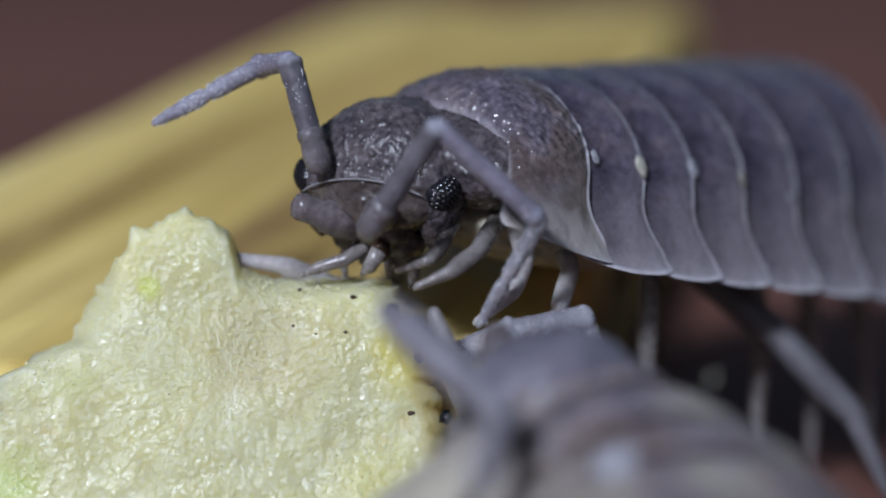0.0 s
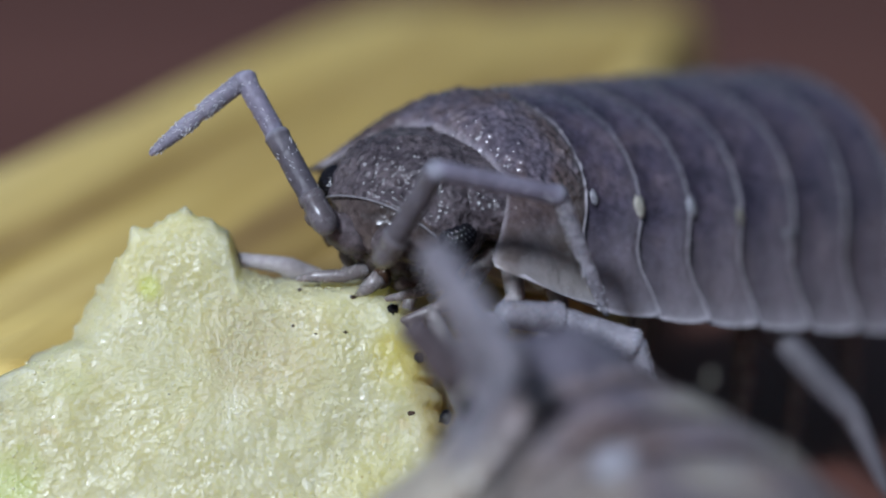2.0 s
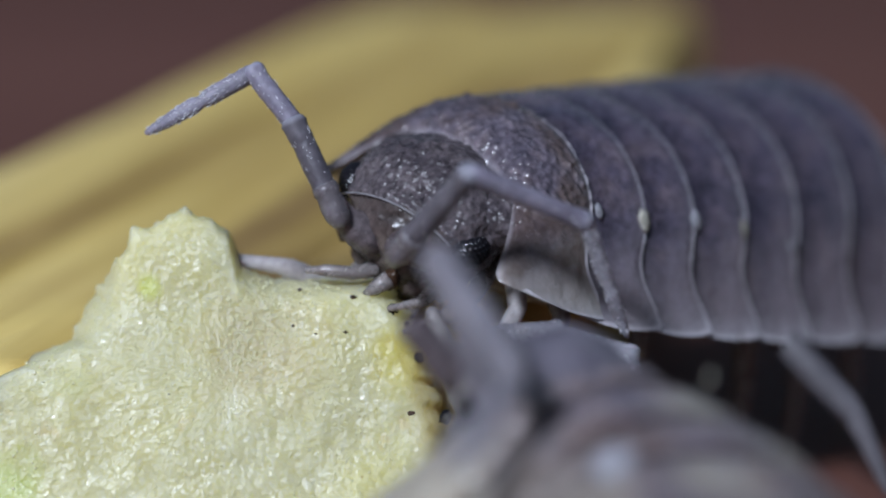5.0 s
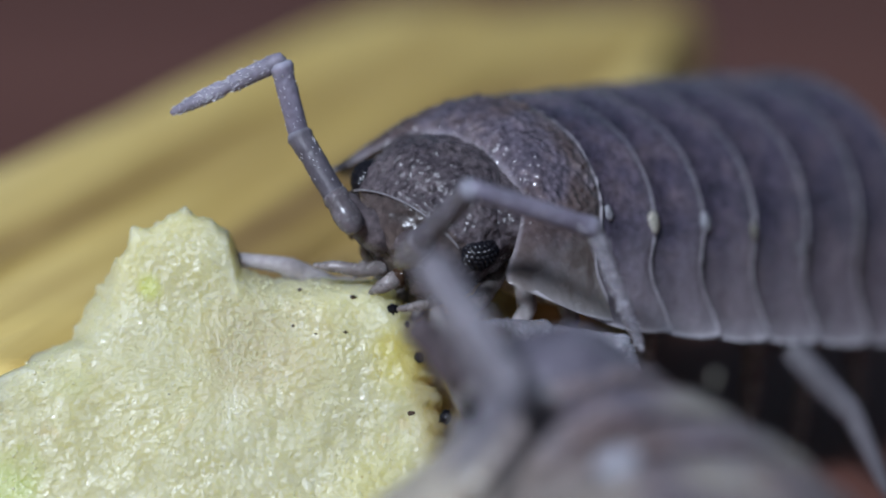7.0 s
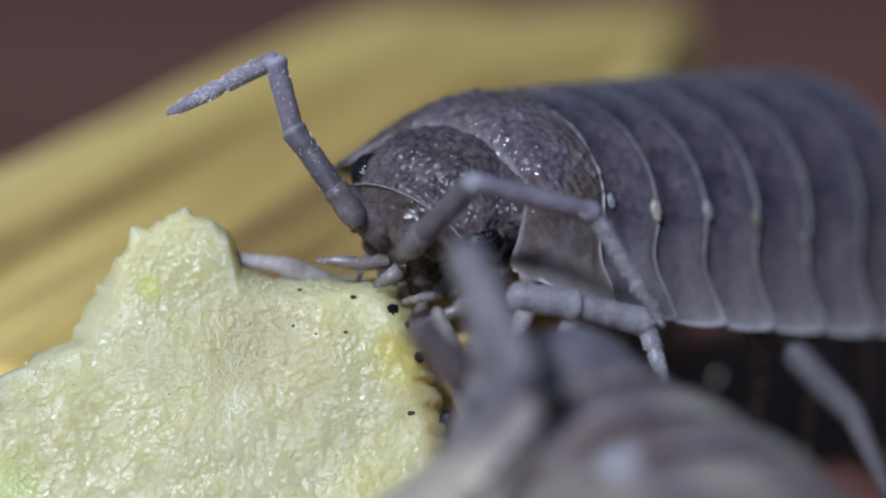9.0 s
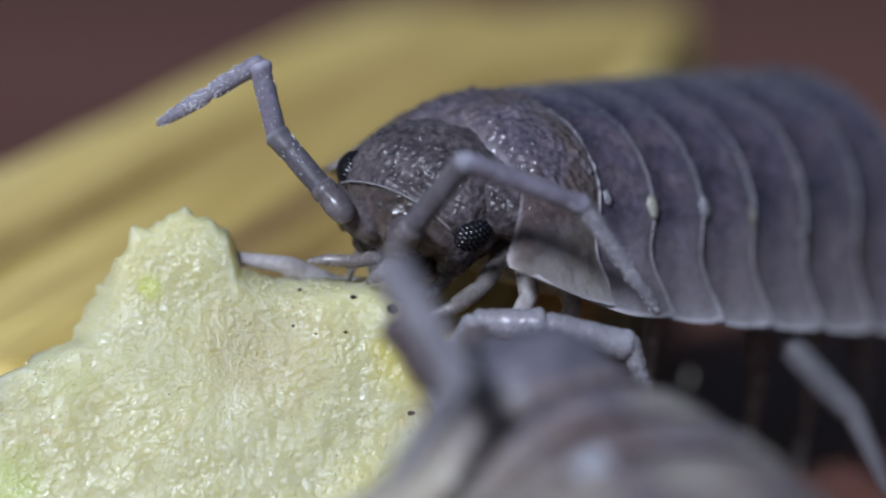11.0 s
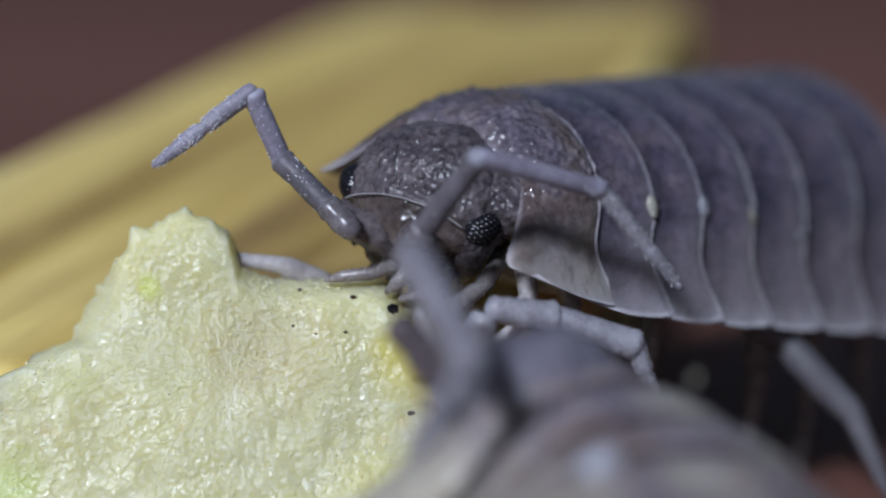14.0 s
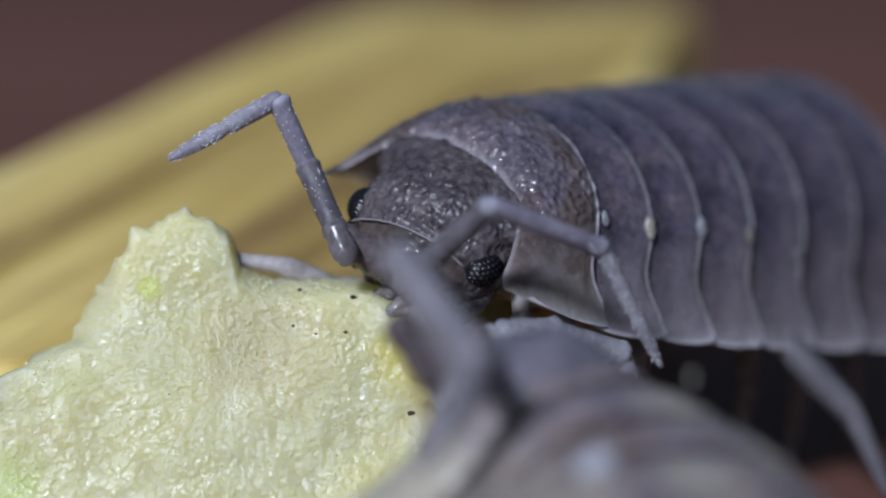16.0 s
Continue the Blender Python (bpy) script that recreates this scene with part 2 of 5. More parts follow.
moist_shader.inputs["Roughness"].default_value = 0.12
moist_shader.inputs["Specular IOR Level"].default_value = 0.5
WOOD = make_wood()
TABLE = make_table()


# ---------------------------------------------------------------- mesh helpers
def part(name, bm, mat, parent=None, label="", smooth=True):
    """One mesh object from a bmesh drawn in millimetres."""
    bmesh.ops.recalc_face_normals(bm, faces=bm.faces)
    for v in bm.verts:
        v.co *= MM
    me = bpy.data.meshes.new(name)
    bm.to_mesh(me)
    bm.free()
    me.materials.append(mat)
    if any(p.material_index for p in me.polygons):
        me.materials.append(BRISTLE)
    if smooth:
        me.polygons.foreach_set("use_smooth", [True] * len(me.polygons))
    ob = new(name, me)
    if parent is not None:
        ob.parent = parent
    if label:
        tagged(ob, label)
    return ob


def mm_pose(x, y, z, rx=0, ry=0, rz=0):
    return pose(x * MM, y * MM, z * MM, rx, ry, rz)


def tube(bm, pts, radii, sides=12, squash=1.0):
    """A closed, rounded tube through pts with a radius at each."""
    pts = [Vector(p) for p in pts]
    rings = []
    side = None
    for i, p in enumerate(pts):
        d = (pts[min(i + 1, len(pts) - 1)] - pts[max(i - 1, 0)]).normalized()
        if side is None:
            side = d.orthogonal().normalized()
        side = (side - d * side.dot(d)).normalized()
        other = d.cross(side)
        rings.append([bm.verts.new(p + (side * math.cos(a) + other * math.sin(a) * squash) * radii[i])
                      for a in (2 * math.pi * k / sides for k in range(sides))])
    for r0, r1 in zip(rings, rings[1:]):
        for k in range(sides):
            bm.faces.new((r0[k], r0[(k + 1) % sides], r1[(k + 1) % sides], r1[k]))
    for ring, p, q in ((rings[0], pts[0], pts[1]), (rings[-1], pts[-1], pts[-2])):
        tip = bm.verts.new(p + (p - q).normalized() * (ring[0].co - p).length * 0.4)
        for k in range(sides):
            bm.faces.new((ring[k], ring[(k + 1) % sides], tip))


def blob(bm, centre, size, rough=0.0, seed=0.0, rings=14, sides=20, freq=2.0):
    """A closed rounded lump with an uneven surface."""
    c = Vector(centre)
    rows = []
    for i in range(1, rings):
        th = math.pi * i / rings
        row = []
        for k in range(sides):
            ph = 2 * math.pi * k / sides
            d = Vector((math.sin(th) * math.cos(ph), math.sin(th) * math.sin(ph), math.cos(th)))
            f = 1 + rough * noise.noise(d * freq + Vector((seed, 0, 0)))
            row.append(bm.verts.new(c + Vector((d.x * size[0], d.y * size[1], d.z * size[2])) * f))
        rows.append(row)
    ends = [bm.verts.new(c + Vector((0, 0, s * size[2]))) for s in (1, -1)]
    for r0, r1 in zip(rows, rows[1:]):
        for k in range(sides):
            bm.faces.new((r0[k], r0[(k + 1) % sides], r1[(k + 1) % sides], r1[k]))
    for row, e in ((rows[0], ends[0]), (rows[-1], ends[1])):
        for k in range(sides):
            bm.faces.new((row[k], row[(k + 1) % sides], e))


# ---------------------------------------------------------------- setting
def make_ground():
    """A table top 0.7 m by 0.6 m, 20 mm thick with a rounded edge."""
    bm = bmesh.new()
    hx, hy, low = 350.0, 300.0, -20.4
    loops = []
    for inset, z in ((0.0, low), (0.0, -3.4), (0.9, -1.3), (3.0, -0.4)):
        loops.append([bm.verts.new((sx * (hx - inset), sy * (hy - inset), z)) for sx, sy in ((-1, -1), (1, -1), (1, 1), (-1, 1))])
    for l0, l1 in zip(loops, loops[1:]):
        for k in range(4):
            bm.faces.new((l0[k], l0[(k + 1) % 4], l1[(k + 1) % 4], l1[k]))
    bm.faces.new(loops[-1])
    bm.faces.new(loops[0][::-1])
    tagged(part("ground", bm, TABLE, smooth=False), "smooth red-brown stained table top", "table top", kind="structure")


def make_wood_chip():
    """A thick tapering chip of straw-coloured wood lying on the table; local x runs along the grain."""
    turn = radians(68)
    near_l, near_r, far_r, far_l = Vector((-11.2, -1.6)), Vector((1.15, 0.9)), Vector((4.75, 21.4)), Vector((-1.5, 21.4))
    nx, ny, top, lip = 110, 56, 2.6, 0.45
    origin = Vector((-2.0, 9.0))
    back = Matrix.Rotation(-turn, 2)
    bm = bmesh.new()
    rows = []
    for i in range(nx + 1):
        s = i / nx
        left, right = near_l.lerp(far_l, s), near_r.lerp(far_r, s)
        left = left + Vector((0.35, -0.15)) * noise.noise(Vector((s * 6, 0, 1)))
        right = right + Vector((0.3, 0.0)) * noise.noise(Vector((s * 7, 5, 1)))
        row = []
        for j in range(ny + 1):
            a = j / ny
            p = back @ (left.lerp(right, a) - origin)
            wide = (right - left).length
            edge = min(a * wide, (1 - a) * wide, s * 22, (1 - s) * 22)
            drop = lip * max(0.0, 1 - edge / lip) ** 2
            z = top - drop + 0.16 * noise.noise(Vector((p.x * 0.1, p.y * 1.1, 3))) + 0.06 * noise.noise(Vector((p.x * 0.3, p.y * 3.2, 8)))
            row.append(bm.verts.new((p.x, p.y, z)))
        rows.append(row)
    for r0, r1 in zip(rows, rows[1:]):
        for j in range(ny):
            bm.faces.new((r0[j], r0[j + 1], r1[j + 1], r1[j]))
    rim = [r[0] for r in rows] + rows[-1][1:] + [r[-1] for r in rows[-2::-1]] + rows[0][-2:0:-1]
    foot = [bm.verts.new((v.co.x, v.co.y, -0.4)) for v in rim]
    for k in range(len(rim)):
        q = (k + 1) % len(rim)
        bm.faces.new((rim[k], rim[q], foot[q], foot[k]))
    bm.faces.new(foot)
    ob = part("wood_chip", bm, WOOD)
    ob.matrix_world = mm_pose(origin.x, origin.y, 0.0, 0, 0, math.degrees(turn))
    tagged(ob, "thick straw-yellow wood chip lying on the table", "wood chip")
    for mid, half, rise, start, end in ((0.06, 0.05, 0.20, 0.02, 0.96), (0.24, 0.085, 0.26, 0.03, 0.98), (0.42, 0.06, 0.20, 0.02, 0.90), (0.60, 0.10, 0.28, 0.03, 0.98), (0.80, 0.07, 0.22, 0.02, 0.94), (0.93, 0.045, 0.18, 0.04, 0.98)):
        bm = bmesh.new()
        strips = []
        for i in range(71):
            s = start + (end - start) * i / 70
            left, right = near_l.lerp(far_l, s), near_r.lerp(far_r, s)
            ends = min(1.0, 12 * min(i, 70 - i) / 70 + 0.05)
            strip = []
            for k in range(11):
                u = k / 5 - 1
                a = mid + half * u * (1 + 0.25 * noise.noise((s * 8, mid * 40, 2))) + 0.012 * noise.noise((s * 5, mid * 30, 7))
                p = back @ (left.lerp(right, a) - origin)
                z = top - 0.12 + rise * ends * (1 - u * u) ** 0.6 + 0.05 * noise.noise((p.x * 0.4, p.y * 3.0, mid * 9))
                strip.append(bm.verts.new((p.x, p.y, z)))
            low = [bm.verts.new((strip[k].co.x, strip[k].co.y, top - 0.5)) for k in (10, 0)]
            strips.append(strip + low)
        for r0, r1 in zip(strips, strips[1:]):
            for k in range(13):
                q = (k + 1) % 13
                bm.faces.new((r0[k], r0[q], r1[q], r1[k]))
        for cap in (strips[0], strips[-1]):
            bm.faces.new(cap)
        part("fibre_ridge", bm, WOOD, ob)


def make_food():
    """A gnawed chunk of pale wet vegetable flesh, standing on the table and leaning on the wood chip."""
    outline = [(-0.52, 2.12), (-0.03, 1.97), (0.13, 1.55), (0.53, 1.43), (1.07, 1.42), (1.60, 1.37), (1.93, 1.27), (2.17, 0.93),
               (2.23, 0.53), (2.41, 0.07), (2.50, -0.40), (2.60, -1.0), (2.47, -1.73), (1.33, -2.9), (-1.33, -3.0), (-3.67, -2.6),
               (-4.33, -0.67), (-3.33, 0.07), (-2.67, 0.30), (-2.27, 0.53), (-1.92, 0.67), (-1.77, 1.07), (-1.53, 1.40),
               (-1.23, 1.73), (-1.21, 1.94), (-0.92, 1.97), (-0.73, 2.08)]
    polar = sorted((math.atan2(y, x), math.hypot(x, y)) for x, y in outline)
    angles = np.array([p[0] for p in polar])
    reach = np.array([p[1] for p in polar])
    around, rings, behind, thick = 420, 110, 14, 2.6
    fine = np.linspace(-math.pi, math.pi, around, endpoint=False)
    radius = np.interp(fine, np.r_[angles - 2 * math.pi, angles, angles + 2 * math.pi], np.r_[reach, reach, reach])
    bm = bmesh.new()
    uneven = lambda x, y: (0.11 * noise.noise((x * 0.7, y * 0.7, 2)) + 0.04 * noise.noise((x * 2.3, y * 2.3, 5))
                           + min(1.0, (x * x + y * y) / 0.16) * (0.022 * noise.noise((x * 6, y * 6, 1)) + 0.020 * noise.noise((x * 13, y * 13, 4)) + 0.012 * noise.noise((x * 29, y * 29, 6))))
    front, rear = [], []
    for i in range(1, rings + 1):
        f = i / rings
        row = []
        for k, (a, r) in enumerate(zip(fine, radius)):
            rr = r * f
            x, y = rr * math.cos(a), rr * math.sin(a)
            if f > 0.9:
                jag = (f - 0.9) * 10
                rr += jag * (0.07 * noise.noise((x * 4, y * 4, 9)) + 0.03 * noise.noise((x * 11, y * 11, 7)))
                if 1.4 < a < 2.5:
                    rr += jag * (0.14 * max(0.0, noise.noise((a * 9, 0.5, 2))) + 0.02 * noise.noise((a * 30, 1.5, 2)) + 0.10 * math.exp(-((a - 1.80) / 0.045) ** 2) + 0.07 * math.exp(-((a - 2.1) / 0.03) ** 2))
                if -0.8 < a < 0.75:
                    rr += jag * (0.05 + 0.09 * noise.noise((a * 22, 3.5, 2)) + 0.07 * noise.noise((a * 60, 4.5, 2)))
                x, y = rr * math.cos(a), rr * math.sin(a)
            gap = r * (1 - f)
            peak = max(0.0, 1 - abs(a - 1.95) / 0.55)
            wide = 0.55 - 0.40 * min(1.0, peak * 2) - 0.25 * max(0.0, 1 - (a / 0.75) ** 4)
            fall = wide * max(0.0, 1 - gap / wide) ** 2.2
            row.append(bm.verts.new((x, y, uneven(x, y) - fall)))
        front.append(row)
    for i in range(behind):
        f = 1 - i / behind
        sink = 0.55 + (thick - 0.55) * min(1.0, (i + 1) / 5)  # the cut face lies in front of this
        swell = 1.03 if i < 5 else 1.0
        rear.append([bm.verts.new((r * f * swell * math.cos(a), r * f * swell * math.sin(a), -sink + 0.15 * noise.noise((math.cos(a) * r * f * 2, math.sin(a) * r * f * 2, i * 0.3))))
                     for a, r in zip(fine, radius)])
    rows = front + rear
    for r0, r1 in zip(rows, rows[1:]):
        for k in range(around):
            bm.faces.new((r0[k], r0[(k + 1) % around], r1[(k + 1) % around], r1[k]))
    c0, c1 = bm.verts.new((0, 0, uneven(0, 0))), bm.verts.new((0, 0, -thick))
    for k in range(around):
        bm.faces.new((front[0][k], front[0][(k + 1) % around], c0))
        bm.faces.new((rear[-1][k], rear[-1][(k + 1) % around], c1))
    uv = bm.loops.layers.uv.new("UVMap")
    spot = {v: (1 - i / rings if i < rings else 0.0, k / around) for i, row in enumerate(rows) for k, v in enumerate(row)}
    for face in bm.faces:
        for lp in face.loops:
            lp[uv].uv = spot.get(lp.vert, (1.0, 0.5))
    ob = part("vegetable_chunk", bm, FLESH)
    bm = bmesh.new()
    dice = random.Random(12)
    for _ in range(6500):
        k = dice.randrange(around)
        f = math.sqrt(dice.random()) * 0.97
        x, y = radius[k] * f * math.cos(fine[k]), radius[k] * f * math.sin(fine[k])
        if noise.noise((x * 1.1, y * 1.1, 4)) < dice.uniform(-0.5, 0.35):
            continue
        gap = radius[k] * (1 - f)
        size = dice.choice((0.006, 0.007, 0.008, 0.010, 0.015))
        spot_z = uneven(x, y) - 0.55 * max(0.0, 1 - gap / 0.55) ** 2.2
        blob(bm, (x, y, spot_z), (size * dice.uniform(0.8, 1.6), size * dice.uniform(0.8, 1.6), size * 0.7), 0.3, dice.uniform(0, 9), 5, 7, 1.5)
    beads = part("moisture", bm, MOIST, ob, "tiny wet glinting crystals on the cut surface")
    tagged(beads, kind="stuff")
    for x, y, size in ((2.19, -0.3, 0.035), (1.49, 1.09, 0.03), (0.78, 0.75, 0.02), (1.4, 0.66, 0.022), (1.05, 0.64, 0.015), (0.85, 1.19, 0.02), (-0.68, -0.09, 0.012)):
        bm = bmesh.new()
        blob(bm, (x, y, uneven(x, y)), (size * 1.3, size * 0.8, size * 0.35), 0.6, x)
        part("brown_speck", bm, JAW, ob)
    for x, y, size in ((1.96, 0.94, 0.06), (2.28, 0.37, 0.055), (2.59, -0.33, 0.07), (2.14, 0.76, 0.03)):
        bm = bmesh.new()
        blob(bm, (x, y, uneven(x, y) - 0.06), (size, size * 1.2, size), 0.7, x * 3, 14, 20, 3.0)
        part("dark_crumb", bm, EYE, ob, "dark crumb on the gnawed edge")
    ob.matrix_world = mm_pose(-2.56, -0.28, 2.37, 62, 0, 0)
    tagged(ob, "gnawed chunk of wet pale yellow-green vegetable flesh", "food")


# ---------------------------------------------------------------- woodlouse
LENGTHS = [0.66, 0.87, 0.84, 0.98, 1.05, 1.15, 1.15]
WIDTHS = [1.86, 2.06, 2.2, 2.28, 2.34, 2.36, 2.3]
TOPS = [1.85, 1.97, 2.07, 2.20, 2.35, 2.50, 2.62]


def warts(p, per_mm, height):
    """Rounded granules: how far the skin bulges at p."""
    d = noise.voronoi(Vector(p) * per_mm)[0][0]
    return height * max(0.0, 0.42 - d) / 0.42 * (0.6 + 0.4 * noise.noise(Vector(p) * 2))


def plate(x_front, length, width, top, before, first=False, tail=False, lap=0.28, puff=0.035):
    """One arched back plate; it laps over the next behind it, and its side lobes reach down and back."""
    ns, na, thick = (60, 190, 0.06) if first else (22, 72, 0.06)
    bm = bmesh.new()
    uv = bm.loops.layers.uv.new("UVMap")
    coord = {}

    def place(s, a, inner):
        q = abs(a)
        grow = min(1.0, s / 0.85) ** (0.42 if first else 0.8)
        wide, high = before[0] + (width - before[0]) * grow, before[1] + (top - before[1]) * grow
        half = math.sin(q * math.pi / 2) ** 0.92
        y = math.copysign(wide * half + 0.22 * max(0.0, (q - 0.72) / 0.28) ** 2, a)
        z = high * (1 - half ** (2.6 if first else 2.35)) ** 0.62
        lobe = max(0.0, (q - 0.55) / 0.45)
        back = (0.34 if not tail else 0.55) * lobe ** 4 - 0.17 * math.exp(-((q - 0.74) / 0.13) ** 2)
        front = 0.76 * max(0.0, (q - 0.36) / 0.64) ** 1.25 * (1 - 0.42 * max(0.0, (q - 0.80) / 0.20) ** 2) if first else 0.0
        if first:
            z += 0.26 * lobe ** 3 * (1 - s) ** 2
        x = x_front + front * (1 - s) - s * (length + lap + back)
        swell = puff * math.sin(min(1.0, s * 1.02) * math.pi) + 0.02 * s ** 6
        if not first:
            bulge = math.sin(min(1.0, s) * math.pi) * max(0.0, (q - 0.80) / 0.20) ** 2
            y, z = y + math.copysign(0.03 * bulge, a), z - 0.075 * bulge
        n = Vector((0, y / wide, max(0.05, z / high))).normalized()
        grain = 0.014 * noise.noise((x * 4, y * 4, z * 4)) + ((1 - 0.85 * min(1.0, max(0.0, (q - 0.42) / 0.25))) * (warts((x, y, z), 5.5, 0.075) + warts((x, y, z), 10.0, 0.035)) if first else 0.006 * noise.noise((x * 11, y * 11, z * 11)))
        round_off = max(0.0, (q - 0.9) / 0.1) ** 2 * (0.16 * max(0, (s - 0.7) / 0.3) - (0.2 * (1 - s) ** 3 if first else 0))
        return Vector((x + round_off, y, z)) + n * (swell + grain - (thick * (1 - 0.8 * q ** 4) if inner else 0.0))

    rows = []
    for i in range(ns + 1):
        s = i / ns
        rows.append((s, False))
    for i in range(6):
        rows.append((1 - i * 0.12, True))
    grid = []
    for s, inner in rows:
        line = []
        for j in range(na + 1):
            a = 2 * j / na - 1
            v = bm.verts.new(place(s, a, inner))
            coord[v] = (s, (a + 1) / 2)
            line.append(v)
        grid.append(line)
    for r0, r1 in zip(grid, grid[1:]):
        for j in range(na):
            bm.faces.new((r0[j], r0[j + 1], r1[j + 1], r1[j]))
    for v0, v1 in zip(grid[ns], grid[ns][1:]):
        bm.edges.get((v0, v1)).smooth = False
    for face in bm.faces:
        for lp in face.loops:
            lp[uv].uv = coord[lp.vert]
    return bm


def leg_mesh(root, knee, ankle, foot, thick=0.2):
    """One jointed leg: a tube that narrows at each joint and ends in a claw."""
    bm = bmesh.new()
    stops = [Vector(p) for p in (root, knee, ankle, foot)]
    pts, radii = [], []
    for k, (wide, thin) in enumerate(((1.0, 0.85), (0.92, 0.7), (0.7, 0.38))):
        for f in (0.0, 0.1, 0.25, 0.5, 0.75, 0.9):
            pts.append(stops[k].lerp(stops[k + 1], f))
            radii.append(thick * (thin + (wide - thin) * math.sin(math.pi * min(1.0, 0.22 + 0.62 * f)) if k < 2 else wide + (thin - wide) * f))
    pts.append(stops[-1])
    radii.append(thick * 0.26)
    tube(bm, pts, radii, 14)
    return bm


def article(length, r0, r1, cuff=1.15, hairs=0, seed=1, rings=(), taper=False):
    """One antenna joint along local x, with a flared cuff at its end and short bristles."""
    bm = bmesh.new()
    n = 18
    pts, radii = [], []
    for i in range(n + 1):
        f = i / n
        r = r0 + (r1 - r0) * f
        if taper:
            r *= (1 - f ** 6.0) * 0.6 + 0.4
        elif f > 0.86:
            r *= 1 + (cuff - 1) * math.sin((f - 0.86) / 0.14 * math.pi * 0.6)
        for g in rings:
            if abs(f - g) < 0.03:
                r *= 0.74
        if i == 0:
            r *= 0.8
        r *= 1 + 0.05 * noise.noise((f * 7, seed, 0))
        if i == n:
            r *= 0.85
        pts.append((-0.05 + (length + 0.09) * f, 0.012 * noise.noise((f * 4, seed, 3)), 0))
        radii.append(r)
    tube(bm, pts, radii, 16)
    dice = random.Random(seed)
    for hair in range(hairs * 4):
        f, a = dice.uniform(0.05, 0.98), dice.uniform(0, 2 * math.pi)
        r = np.interp(f, np.linspace(0, 1, n + 1), radii)
        p = Vector((length * f, math.cos(a) * r * 0.9, math.sin(a) * r * 0.9))
        d = Vector((0.05, math.cos(a) * 0.032, math.sin(a) * 0.032)) * dice.uniform(0.6, 1.2) * (1.0 if hair < hairs else 0.6)
        count = len(bm.faces)
        tube(bm, [p, p + d * 0.6, p + d], [0.007, 0.005, 0.002], 4)
        bm.faces.ensure_lookup_table()
        for face in bm.faces[count:]:
            face.material_index = 1
    return bm


